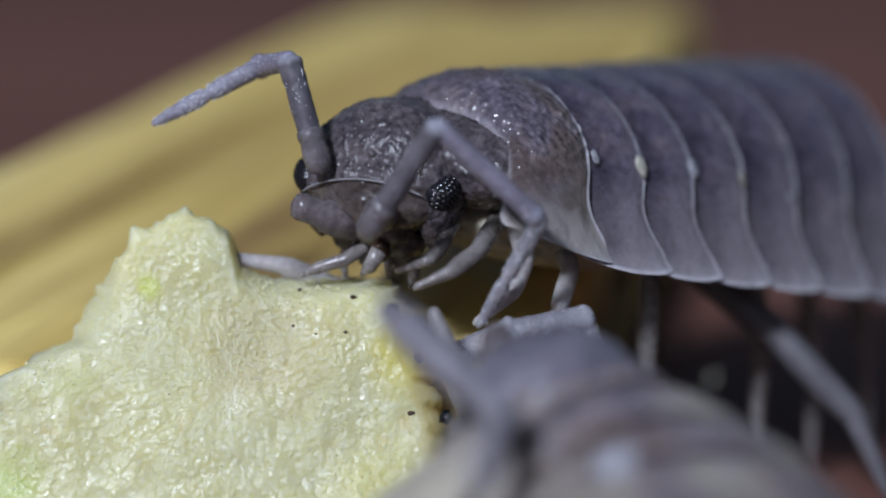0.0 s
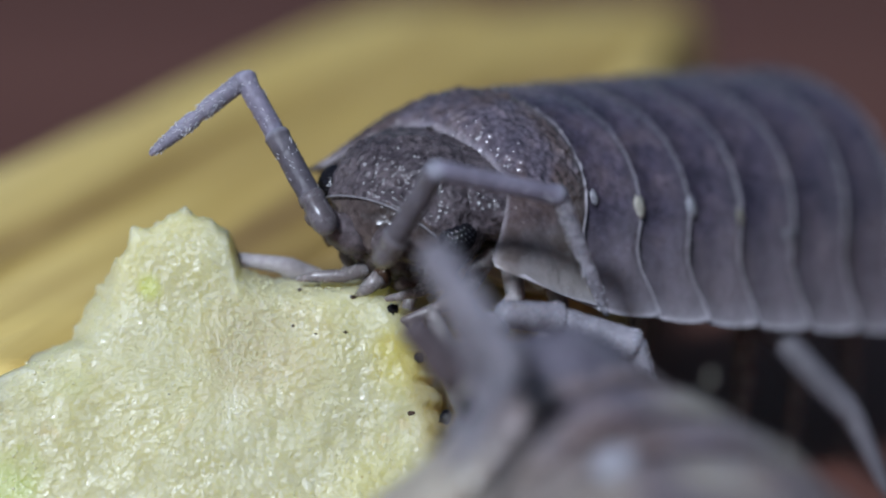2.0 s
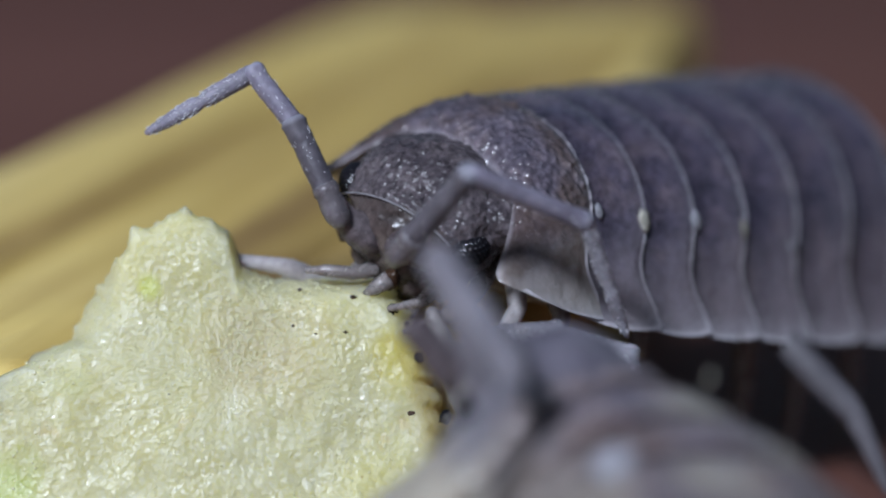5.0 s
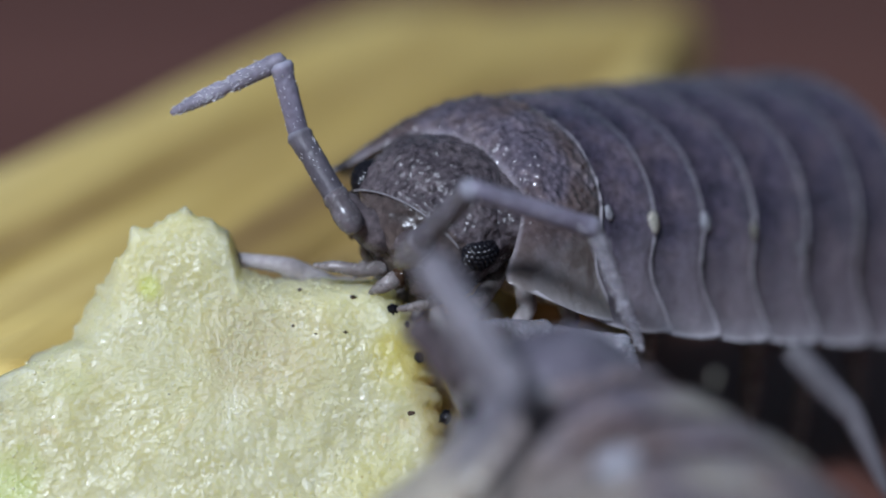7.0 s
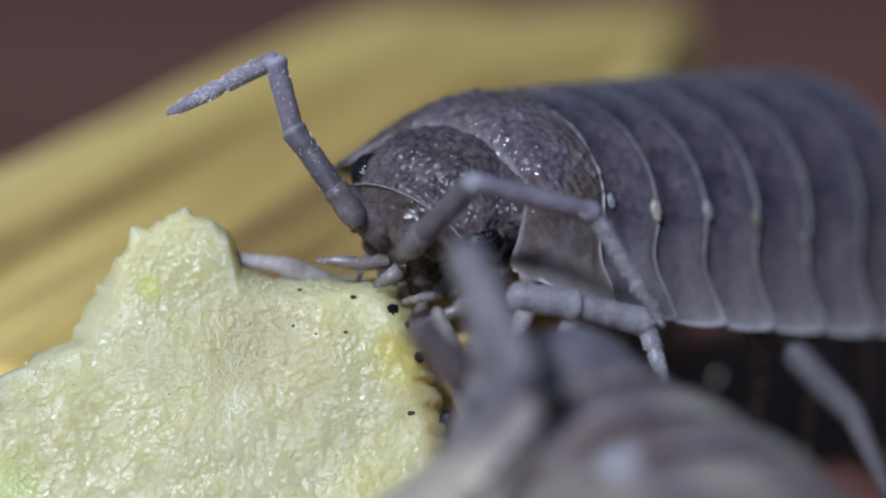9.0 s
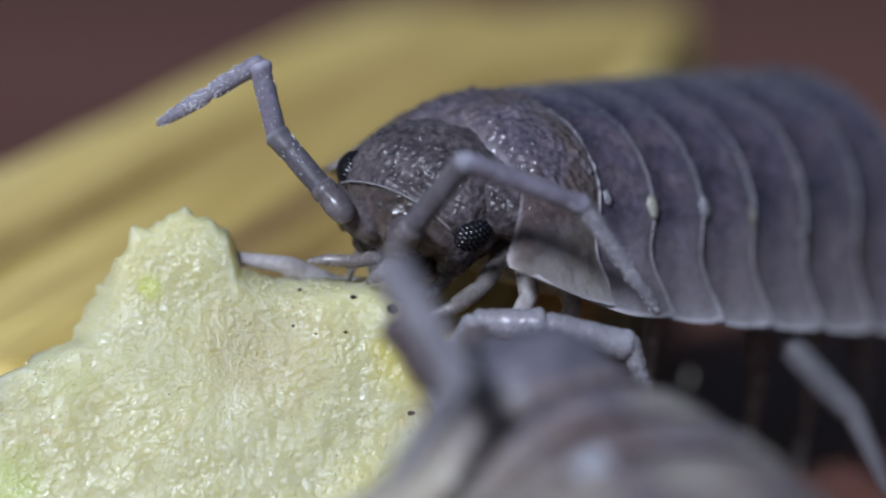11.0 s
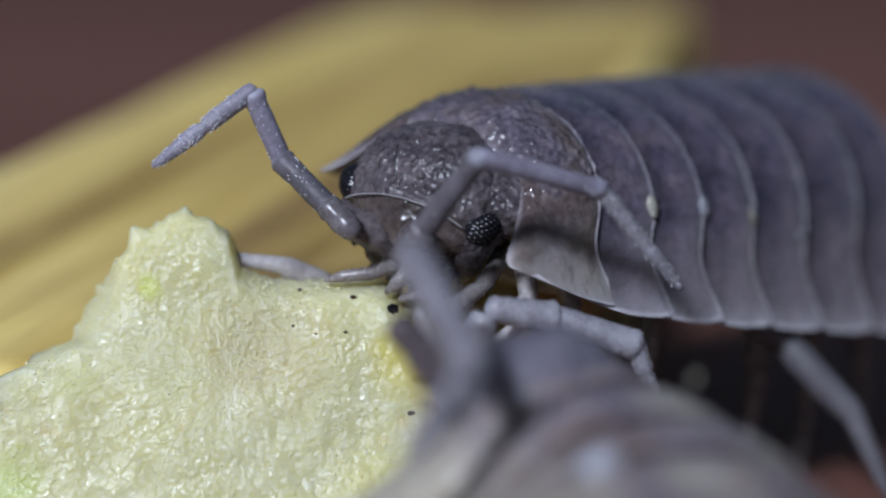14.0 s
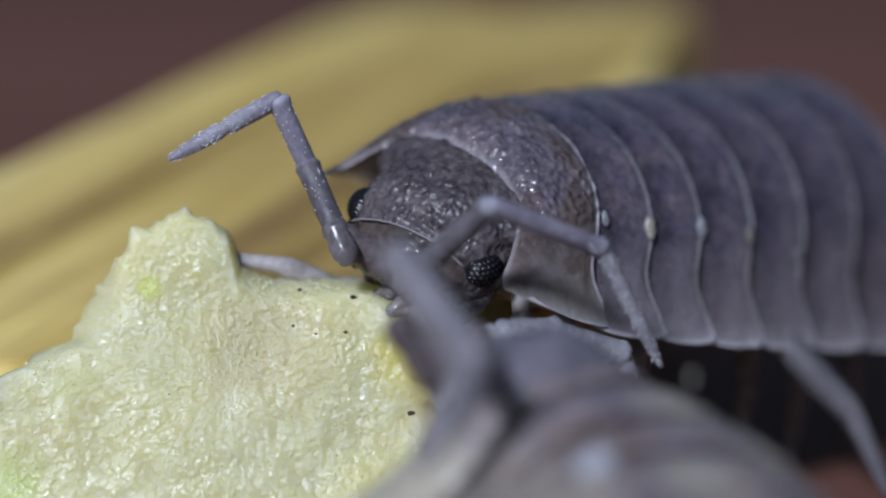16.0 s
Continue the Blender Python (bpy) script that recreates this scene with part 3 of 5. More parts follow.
def make_head(parent, skin, face, jaw, eye_y=0.95, fine=1):
    """The head; local x forward, y to its left, z up, with its middle at the origin."""
    bm = bmesh.new()
    blob(bm, (0, 0, 0), (0.80, 1.0, 0.70), 0.05, 3.0, 90, 130, 3.0)
    for v in bm.verts:
        crown = min(1.0, max(0.0, 0.45 - v.co.x) / 0.8)
        if v.co.z > 0:
            v.co.z *= 1 + 0.30 * crown * crown * (3 - 2 * crown)
        v.co.y *= 1.05
        if v.co.x < 0:
            v.co.x *= 1.5
        if v.co.z < 0 and v.co.x > 0:
            v.co.x -= 0.18 * min(1, -v.co.z / 0.4)
        v.co += v.co.normalized() * (0.02 * noise.noise(v.co * 6) + (warts(v.co, 7.5, 0.06) if v.co.z > 0 else 0.0))
    head = part("head", bm, skin, parent, "dark granular head with a pale frontal line")
    bm = bmesh.new()
    line = []
    for a in np.linspace(-0.85, 0.85, 31):
        p = Vector((0.56 - 0.02 * a, a, 0.54 - 0.34 * (a - 0.15) ** 2))
        line.append(p * (1.07 / math.sqrt((p.x / 0.80) ** 2 + (p.y / 1.05) ** 2 + (p.z / 0.71) ** 2)))
    tube(bm, line, [0.014] * len(line), 8)
    # Below the ridge the head takes the face colour, shade included in FACE.
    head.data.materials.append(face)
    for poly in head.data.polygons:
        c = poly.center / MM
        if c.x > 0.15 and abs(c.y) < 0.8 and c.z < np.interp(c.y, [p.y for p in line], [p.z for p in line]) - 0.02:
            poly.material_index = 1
    part("frontal_line", bm, RIDGE, head, "thin pale ridge between the eyes")
    bm = bmesh.new()
    blob(bm, (0.48, 0, -0.25), (0.26, 0.55, 0.38), 0.12, 2.0, 24, 30, 4.0)
    blob(bm, (0.42, 0.35, -0.52), (0.24, 0.26, 0.22), 0.15, 4.0)
    blob(bm, (0.42, -0.35, -0.52), (0.24, 0.26, 0.22), 0.15, 5.0)
    part("face", bm, face, head, "brown face below the frontal line")
    for root, end in (((0.66, -0.14, -0.14), (0.97, -0.68, 0.37)), ((0.70, 0.22, 0.05), (1.22, 0.66, 0.78))):
        bm = bmesh.new()
        root, end = Vector(root), Vector(end)
        tube(bm, [root, root.lerp(end, 0.3), root.lerp(end, 0.55), root.lerp(end, 0.62), root.lerp(end, 0.9), end], [0.19, 0.22, 0.20, 0.16, 0.17, 0.14], 18)
        part("antenna_socket", bm, SOCKET, head, "translucent brownish antenna base")
    bm = bmesh.new()
    tube(bm, [(0.70, -0.05, -0.42), (0.90, -0.25, -0.50), (1.10, -0.52, -0.50), (1.22, -0.72, -0.56)], [0.10, 0.085, 0.075, 0.03], 14)
    tube(bm, [(0.8, 0.2, -0.36), (0.94, 0.10, -0.50), (1.0, 0.0, -0.62)], [0.11, 0.085, 0.03], 12)
    part("palp", bm, GLASSY, head, "translucent palps at the mouth")
    bm = bmesh.new()
    blob(bm, (0.74, 0.20, -0.40), (0.11, 0.10, 0.15), 0.25, 6.0)
    part("mandible", bm, jaw, head, "dark brown mandible")
    for side in (1, -1):
        bm = bmesh.new()
        blob(bm, (0.30, 0.24 * side, -0.80), (0.22, 0.2, 0.28), 0.2, side + 2.0, 20, 24, 4.0)
        blob(bm, (0.52, 0.14 * side, -0.86), (0.13, 0.09, 0.15), 0.2, side + 5.0)
        tube(bm, [(0.40, 0.42 * side, -0.7), (0.62, 0.48 * side, -0.86), (0.70, 0.42 * side, -1.02)], [0.09, 0.07, 0.02], 10)
        part("mouthpart", bm, GLASSY, head, "pale translucent mouthpart")
        bm = bmesh.new()
        blob(bm, (0.22, 0.80 * side, -0.10), (0.33, 0.22, 0.22), 0.10, 7.0 + side, 30, 40, 4.0)
        tube(bm, [(0.24, 0.76 * side, -0.04), (0.34, 0.78 * side, -0.18), (0.42, 0.77 * side, -0.36), (0.48, 0.74 * side, -0.56)], [0.22, 0.23, 0.16, 0.04], 24)
        part("cheek", bm, skin, head, "dark pointed cheek below the eye")
        bm = bmesh.new()
        c = Vector((0.20, side * (eye_y - 0.10), 0.16))
        blob(bm, (0, 0, 0), (0.27, 0.20, 0.21), 0.02, 1.0, 84 * fine, 120 * fine)
        for v in bm.verts:
            if side * v.co.y > 0.02:
                row = round(v.co.z / 0.056)
                dx, dz = (v.co.x / 0.064 + 0.5 * (row % 2)), v.co.z / 0.056 - row
                dx -= round(dx)
                v.co.y += side * 0.028 * math.sqrt(max(0.0, 1 - 4.2 * (dx * dx + dz * dz)))
            v.co.rotate(Euler((side * 0.15, 0, side * -0.35)))
            v.co += c
        part("eye", bm, EYE, head, "black bulging eye of many glossy facets")
    return head


def curl(ob, per_mm):
    """Bends a part sideways along the body: behind the first plate the back turns to the left."""
    for v in ob.data.vertices:
        x, y, z = v.co / MM
        if x < 0:
            turn = -x * per_mm
            x, y = -(1 / per_mm - y) * math.sin(turn), 1 / per_mm - (1 / per_mm - y) * math.cos(turn)
            v.co = Vector((x, y, z)) * MM


def make_woodlouse(skin, puff, tuck):
    """x forward, y to its left; the origin lies under the middle of the first back plate."""
    body = new("woodlouse")
    x = 0.35
    for i in range(7):
        before = (1.52, 1.31) if i == 0 else (WIDTHS[i - 1] - tuck, TOPS[i - 1] - tuck)
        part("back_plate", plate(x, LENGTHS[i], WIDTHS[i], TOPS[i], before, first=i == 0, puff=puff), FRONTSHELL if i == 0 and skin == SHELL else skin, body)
        x -= LENGTHS[i]
    for i in range(5):
        w, t = 2.1 - 0.2 * i, 2.45 - 0.3 * i
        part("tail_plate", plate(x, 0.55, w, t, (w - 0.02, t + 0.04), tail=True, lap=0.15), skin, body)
        x -= 0.55
    bm = bmesh.new()
    blob(bm, (x - 0.1, 0, 0.55), (0.65, 0.55, 0.28), 0.03)
    part("tail_tip", bm, skin, body)
    for side in (1, -1):
        bm = bmesh.new()
        tube(bm, [(x + 0.1, 0.5 * side, 0.5), (x - 0.4, 0.62 * side, 0.42), (x - 1.2, 0.85 * side, 0.3)], [0.16, 0.15, 0.03])
        part("uropod", bm, LIMB, body)
    bm = bmesh.new()
    blob(bm, (-4.1, 0, 0.45), (4.1, 1.85, 0.85), 0.06, 2.0, 30, 40, 3.0)
    blob(bm, (-1.2, 0.0, 0.02), (1.4, 1.55, 0.42), 0.10, 5.0, 30, 40, 4.0)
    part("underside", bm, BELLY, body, "pale underside between the legs")
    bm = bmesh.new()
    blob(bm, (0.02, 0, 0.76), (0.90, 1.42, 0.57), 0.04, 3.0, 60, 90, 3.0)
    for v in bm.verts:
        v.co += Vector((0.3, 0, 0.9)) * warts(v.co, 6.0, 0.03)
    part("neck", bm, HEADSKIN, body)
    return body


make_ground()
make_wood_chip()
make_food()


# Lengths of the antenna joints.
FEED_N1 = 1.23
FEED_N2 = 1.604
FEED_N3 = 1.629
FEED_F1 = 0.89
FEED_F2 = 0.852
FEED_F3 = 1.434
NEAR_N1 = 1.687
NEAR_N2 = 1.753
NEAR_N3 = 1.212
NEAR_F1 = 0.856
NEAR_F2 = 0.734
NEAR_F3 = 0.974
NEAR_F4 = 0.721


# ---------------------------------------------------------------- the two woodlice
def add_legs(body, height, skip=()):
    """Seven pairs of legs that reach down to the table; the body stands at that height and sinks towards its tail."""
    for side in (1, -1):
        for i in range(7):
            if (side, i) in skip:
                continue
            x, lean = -0.3 - i * 1.0, 0.4 - 0.22 * i
            down = height + 0.35 + 0.235 * x
            part("leg", leg_mesh((x, 0.8 * side, 0.5), (x + lean * 0.5, 1.35 * side, 0.30), (x + lean, 1.75 * side, 0.1 - 0.5 * down),
                                 (x + lean * 1.3, 1.9 * side, -down), 0.15), GLASSY, body)


feeder = make_woodlouse(SHELL, 0.035, 0.13)
tagged(feeder, "slate-grey woodlouse feeding, its front raised on the food", "woodlouse", group="feeding woodlice")
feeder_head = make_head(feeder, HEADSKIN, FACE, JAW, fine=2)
add_legs(feeder, 3.4, ((1, 3), (-1, 0), (1, 0), (1, 1)))
part("leg", leg_mesh((0.1, 0.85, 0.15), (0.75, 1.2, -0.15), (1.15, 1.2, -0.42), (1.45, 0.95, -0.7), 0.12), GLASSY, feeder, "pale translucent foreleg reaching the food")
part("leg", leg_mesh((0.3, 0.4, 0.2), (0.8, 0.7, -0.2), (1.1, 0.8, -0.38), (1.3, 0.5, -0.6), 0.10), GLASSY, feeder, "pale translucent foreleg reaching the food")
part("leg", leg_mesh((-0.2, 0.9, 0.2), (0.15, 1.45, -0.15), (0.45, 1.6, -0.55), (0.70, 1.35, -1.0), 0.13), PALE, feeder, "pale translucent foreleg reaching the food")
part("leg", leg_mesh((-0.8, 1.0, 0.2), (-0.55, 1.6, -0.2), (-0.30, 1.75, -0.7), (-0.05, 1.6, -1.25), 0.13), PALE, feeder, "pale translucent leg under the front plates")
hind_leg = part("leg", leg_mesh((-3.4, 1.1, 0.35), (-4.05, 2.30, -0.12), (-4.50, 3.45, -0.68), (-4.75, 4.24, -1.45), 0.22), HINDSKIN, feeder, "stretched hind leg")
fore_leg = part("leg", leg_mesh((0.2, -0.48, -0.83), (1.02, -0.77, -0.89), (1.64, -1.13, -0.77), (2.24, -1.77, -0.93), 0.16), PALE, feeder, "translucent pale foreleg resting on the food")

near_antenna = part("antenna", article(FEED_N1, 0.145, 0.13, 1.12, 10, 3), DARKJOINT, feeder, "grey jointed antenna folded back")
near_second = part("antenna_joint", article(FEED_N2, 0.12, 0.11, 1.25, 14, 4), JOINT, near_antenna)
near_whip = part("flagellum", article(FEED_N3, 0.105, 0.085, 1.0, 22, 5, (0.55,), True), CLEAR, near_antenna)
far_antenna = part("antenna", article(FEED_F1, 0.14, 0.145, 1.12, 10, 6), DARKJOINT, feeder, "grey jointed antenna raised forward")
far_second = part("antenna_joint", article(FEED_F2, 0.125, 0.13, 1.2, 14, 7), JOINT, far_antenna)
far_whip = part("flagellum", article(FEED_F3, 0.115, 0.095, 1.0, 80, 8, (0.52,), True), LIMB, far_antenna)

for antenna in (near_antenna, far_antenna):
    bm = bmesh.new()
    tube(bm, [(-0.46, 0.0, 0.0), (-0.36, 0, 0), (-0.22, 0, 0), (-0.08, 0, 0), (-0.03, 0, 0), (0.05, 0, 0)], [0.11, 0.155, 0.165, 0.145, 0.165, 0.155], 20)
    part("basal_joint", bm, BASAL, antenna, "pale translucent bulb at the base of the antenna")

# The neighbour stands in front of it.
neighbour = make_woodlouse(BROWNSHELL, 0.10, 0.22)
tagged(neighbour, "larger brownish-grey woodlouse climbing towards the food", "woodlouse", group="feeding woodlice")
neighbour_head = make_head(neighbour, PURPLEHEAD, PALEFACE, PALEFACE)
add_legs(neighbour, 1.8)
for piece in neighbour.children_recursive:
    piece.data.transform(Matrix.Scale(1.05, 4))
    if piece.parent == neighbour and piece != neighbour_head:
        curl(piece, 0.21)
grip = leg_mesh((1.21, -1.49, 0.03), (2.16, -1.49, -0.03), (2.61, -1.58, 0.38), (3.01, -1.60, 0.82), 0.20)
part("leg", grip, PALEFACE, neighbour, "pale translucent foreleg gripping the food")
part("leg", leg_mesh((0.18, -0.85, -0.21), (0.54, -0.45, -0.07), (0.82, -0.09, -0.05), (1.00, 0.11, -0.33), 0.2), PALE, neighbour, "whitish foreleg under the front of the body")
neighbour_head.matrix_basis = mm_pose(0.306, -0.191, 1.194, 0, 6, 8)
neighbour_antenna = part("antenna", article(NEAR_N1, 0.145, 0.145, 1.1, 8, 9), NEARLIMB, neighbour, "grey jointed antenna folded back")
neighbour_second = part("antenna_joint", article(NEAR_N2, 0.22, 0.18, 1.15, 10, 10), NEARLIMB, neighbour_antenna)
neighbour_whip = part("flagellum", article(NEAR_N3, 0.15, 0.125, 1.0, 12, 11, (0.5,), True), NEARLIMB, neighbour_antenna)
neighbour_far = part("antenna", article(NEAR_F1, 0.16, 0.17, 1.1, 3, 12), CLEAR, neighbour, "translucent pale jointed antenna")
neighbour_far_second = part("antenna_joint", article(NEAR_F2, 0.16, 0.19, 1.1, 3, 13), CLEAR, neighbour_far)
neighbour_far_third = part("antenna_joint", article(NEAR_F3, 0.15, 0.18, 1.1, 3, 14), CLEAR, neighbour_far)
neighbour_far_whip = part("flagellum", article(NEAR_F4, 0.13, 0.09, 1.0, 6, 15, (0.5,), True), CLEAR, neighbour_far)
fleck = bmesh.new()
blob(fleck, (-1.70, -0.17, 2.48), (0.02, 0.02, 0.075), 0.2, 2.0)
part("pale_fleck", fleck, SPOT, neighbour, "small pale yellowish fleck on the back")
# Two pale spots; the smallest blob stands in for a wet highlight.
for x, y, z, lean, size in ((-1.79, 1.42, 2.02, -0.45, 0.19), (-2.86, 1.03, 2.33, 0.0, 0.12), (-0.29, 0.74, 1.90, -0.34, 0.08)):
    pale = bmesh.new()
    blob(pale, (0, 0, 0), (size, size * 1.2, 0.03), 0.4, x, 12, 18, 2.5)
    for v in pale.verts:
        v.co.rotate(Euler((lean, 0, 0)))
        v.co += Vector((x, y, z))
    part("pale_spot", pale, GREYSPOT, neighbour, "pale spot on the back, the smallest a painted glint")

for x, y, z, size, mat in ((-1.35, 1.68, 1.14, 0.10, SPOT), (-0.64, 1.50, 1.16, 0.07, GREYSPOT), (-2.29, 1.76, 1.20, 0.09, GREYSPOT), (-3.15, 1.85, 1.20, 0.11, SPOT), (-4.10, 1.99, 1.12, 0.14, GREYSPOT)):
    spot_mesh = bmesh.new()
    blob(spot_mesh, (0, 0, 0), (size * 1.0, size * 1.35, 0.012), 0.5, x, 10, 16, 2.5)
    for v in spot_mesh.verts:
        v.co.rotate(Euler((-0.98, 0.12, 0)))
        v.co += Vector((x, y, z)) + Vector((0, 0.83, 0.55)) * 0.02
    part("pale_spot", spot_mesh, mat, feeder, "pale spot on the side of the back")


def motions():
    walk(feeder, [
        (0, mm_pose(0.045, 1.184, 4.036, -3.0, -15.4, -132.0)), (0.5, mm_pose(0.068, 1.201, 3.986, -4.2, -15.2, -132.0)),
        (1, mm_pose(0.085, 1.235, 3.884, -6.6, -14.8, -131.9)), (1.5, mm_pose(-0.009, 1.291, 3.722, -10.6, -14.1, -131.8)),
        (2, mm_pose(-0.015, 1.288, 3.731, -10.4, -14.1, -131.9)), (2.5, mm_pose(0.054, 1.285, 3.739, -10.2, -14.1, -131.9)),
        (3, mm_pose(0.082, 1.300, 3.698, -11.2, -14.0, -131.8)), (3.5, mm_pose(0.035, 1.305, 3.685, -11.5, -13.9, -131.8)),
        (4, mm_pose(0.033, 1.309, 3.673, -11.8, -13.8, -131.8)), (6.5, mm_pose(0.057, 1.343, 3.581, -14.3, -13.4, -131.7)),
        (7, mm_pose(0.152, 1.330, 3.617, -13.3, -13.6, -131.8)), (7.5, mm_pose(0.141, 1.325, 3.629, -13.0, -13.6, -131.8)),
        (8, mm_pose(0.095, 1.343, 3.581, -14.3, -13.4, -131.7)), (8.5, mm_pose(0.132, 1.300, 3.698, -11.2, -14.0, -131.8)),
        (9, mm_pose(0.192, 1.299, 3.702, -11.1, -14.0, -131.8)), (11.5, mm_pose(0.105, 1.288, 3.731, -10.4, -14.1, -131.9)),
        (12, mm_pose(0.043, 1.314, 3.661, -12.2, -13.8, -131.8)), (12.5, mm_pose(0.124, 1.291, 3.722, -10.6, -14.1, -131.8)),
        (13, mm_pose(0.176, 1.278, 3.760, -9.6, -14.2, -131.9)), (13.5, mm_pose(0.152, 1.284, 3.743, -10.1, -14.2, -131.9)),
        (14, mm_pose(0.143, 1.288, 3.731, -10.4, -14.1, -131.9)), (14.5, mm_pose(0.114, 1.333, 3.609, -13.5, -13.5, -131.8)),
        (15, mm_pose(0.114, 1.343, 3.581, -14.3, -13.4, -131.7)), (15.5, mm_pose(0.166, 1.322, 3.637, -12.8, -13.7, -131.8)),
        (16, mm_pose(0.108, 1.346, 3.573, -14.5, -13.4, -131.7)),
    ])
    walk(neighbour, [
        (0, mm_pose(0.956, -3.795, 2.041, 0.0, -13.0, 140.0)), (0.5, mm_pose(1.019, -3.795, 2.041, 0.0, -13.0, 140.0)),
        (1, mm_pose(1.008, -3.795, 2.041, 0.0, -13.0, 140.0)), (1.5, mm_pose(0.950, -3.795, 2.041, 0.0, -13.0, 140.0)),
        (2, mm_pose(0.933, -3.795, 2.041, 0.0, -13.0, 140.0)), (2.5, mm_pose(1.025, -3.795, 2.041, 0.0, -13.0, 140.0)),
        (3, mm_pose(1.076, -3.795, 2.041, 0.0, -13.0, 140.0)), (3.5, mm_pose(0.979, -3.795, 2.041, 0.0, -13.0, 140.0)),
        (4, mm_pose(0.927, -3.795, 2.041, 0.0, -13.0, 140.0)), (6.5, mm_pose(0.956, -3.795, 2.041, 0.0, -13.0, 140.0)),
        (7, mm_pose(0.973, -3.795, 2.041, 0.0, -13.0, 140.0)), (7.5, mm_pose(0.824, -3.795, 2.041, 0.0, -13.0, 140.0)),
        (8, mm_pose(0.864, -3.795, 2.041, 0.0, -13.0, 140.0)), (8.5, mm_pose(0.893, -3.795, 2.041, 0.0, -13.0, 140.0)),
        (9, mm_pose(0.996, -3.795, 2.041, 0.0, -13.0, 140.0)), (11.5, mm_pose(0.681, -3.795, 2.041, 0.0, -13.0, 140.0)),
        (12, mm_pose(0.796, -3.795, 2.041, 0.0, -13.0, 140.0)), (12.5, mm_pose(0.870, -3.795, 2.041, 0.0, -13.0, 140.0)),
        (13, mm_pose(0.773, -3.795, 2.041, 0.0, -13.0, 140.0)), (13.5, mm_pose(0.933, -3.795, 2.041, 0.0, -13.0, 140.0)),
        (14, mm_pose(0.778, -3.795, 2.041, 0.0, -13.0, 140.0)), (14.5, mm_pose(0.773, -3.795, 2.041, 0.0, -13.0, 140.0)),
        (15, mm_pose(0.904, -3.795, 2.041, 0.0, -13.0, 140.0)), (15.5, mm_pose(0.778, -3.795, 2.041, 0.0, -13.0, 140.0)),
        (16, mm_pose(0.744, -3.795, 2.041, 0.0, -13.0, 140.0)),
    ])
    walk(feeder_head, [
        (0, mm_pose(0.846, -0.367, 0.315, 8.4, 40.8, 22.9)), (0.3, mm_pose(0.801, -0.269, 0.276, 1.2, 37.8, 17.5)),
        (0.5, mm_pose(0.801, -0.269, 0.276, 1.2, 37.8, 17.5)),
        (1, mm_pose(0.767, -0.168, 0.356, 0.7, 35.6, 16.7)), (1.5, mm_pose(0.752, -0.012, 0.327, 0.3, 32.2, 15.5)),
        (2, mm_pose(0.786, -0.058, 0.318, -1.6, 31.6, 14.1)), (2.5, mm_pose(0.744, -0.038, 0.392, -3.4, 31.1, 12.9)),
        (3, mm_pose(0.728, -0.006, 0.385, -4.5, 29.7, 11.8)), (3.5, mm_pose(0.719, 0.004, 0.395, -6.7, 28.5, 10.2)),
        (4, mm_pose(0.711, 0.018, 0.410, -6.3, 28.4, 10.3)), (6.5, mm_pose(0.749, 0.079, 0.408, -6.7, 26.2, 9.3)),
        (7, mm_pose(0.734, 0.066, 0.413, -8.4, 26.1, 8.4)), (7.5, mm_pose(0.737, 0.046, 0.428, -6.4, 27.4, 9.9)),
        (8, mm_pose(0.745, 0.134, 0.293, -8.3, 25.3, 8.1)), (8.5, mm_pose(0.732, 0.018, 0.369, -7.6, 28.3, 9.6)),
        (9, mm_pose(0.712, 0.024, 0.416, -9.0, 27.7, 8.7)), (11.5, mm_pose(0.779, -0.089, 0.434, -5.4, 30.1, 11.4)),
        (12, mm_pose(0.791, 0.012, 0.272, -4.7, 28.9, 11.4)), (12.5, mm_pose(0.802, -0.072, 0.318, -5.1, 30.0, 11.6)),
        (13, mm_pose(0.786, -0.115, 0.423, -2.1, 32.1, 14.0)), (13.5, mm_pose(0.765, -0.093, 0.469, -2.7, 31.5, 13.4)),
        (14, mm_pose(0.710, -0.000, 0.427, 2.8, 33.2, 17.3)), (14.5, mm_pose(0.686, 0.171, 0.321, 1.3, 30.2, 15.3)),
        (15, mm_pose(0.695, 0.170, 0.357, 0.9, 29.4, 14.8)), (15.5, mm_pose(0.684, 0.139, 0.347, -0.2, 30.2, 14.5)),
        (16, mm_pose(0.715, 0.200, 0.246, -1.1, 28.5, 13.3)),
    ])
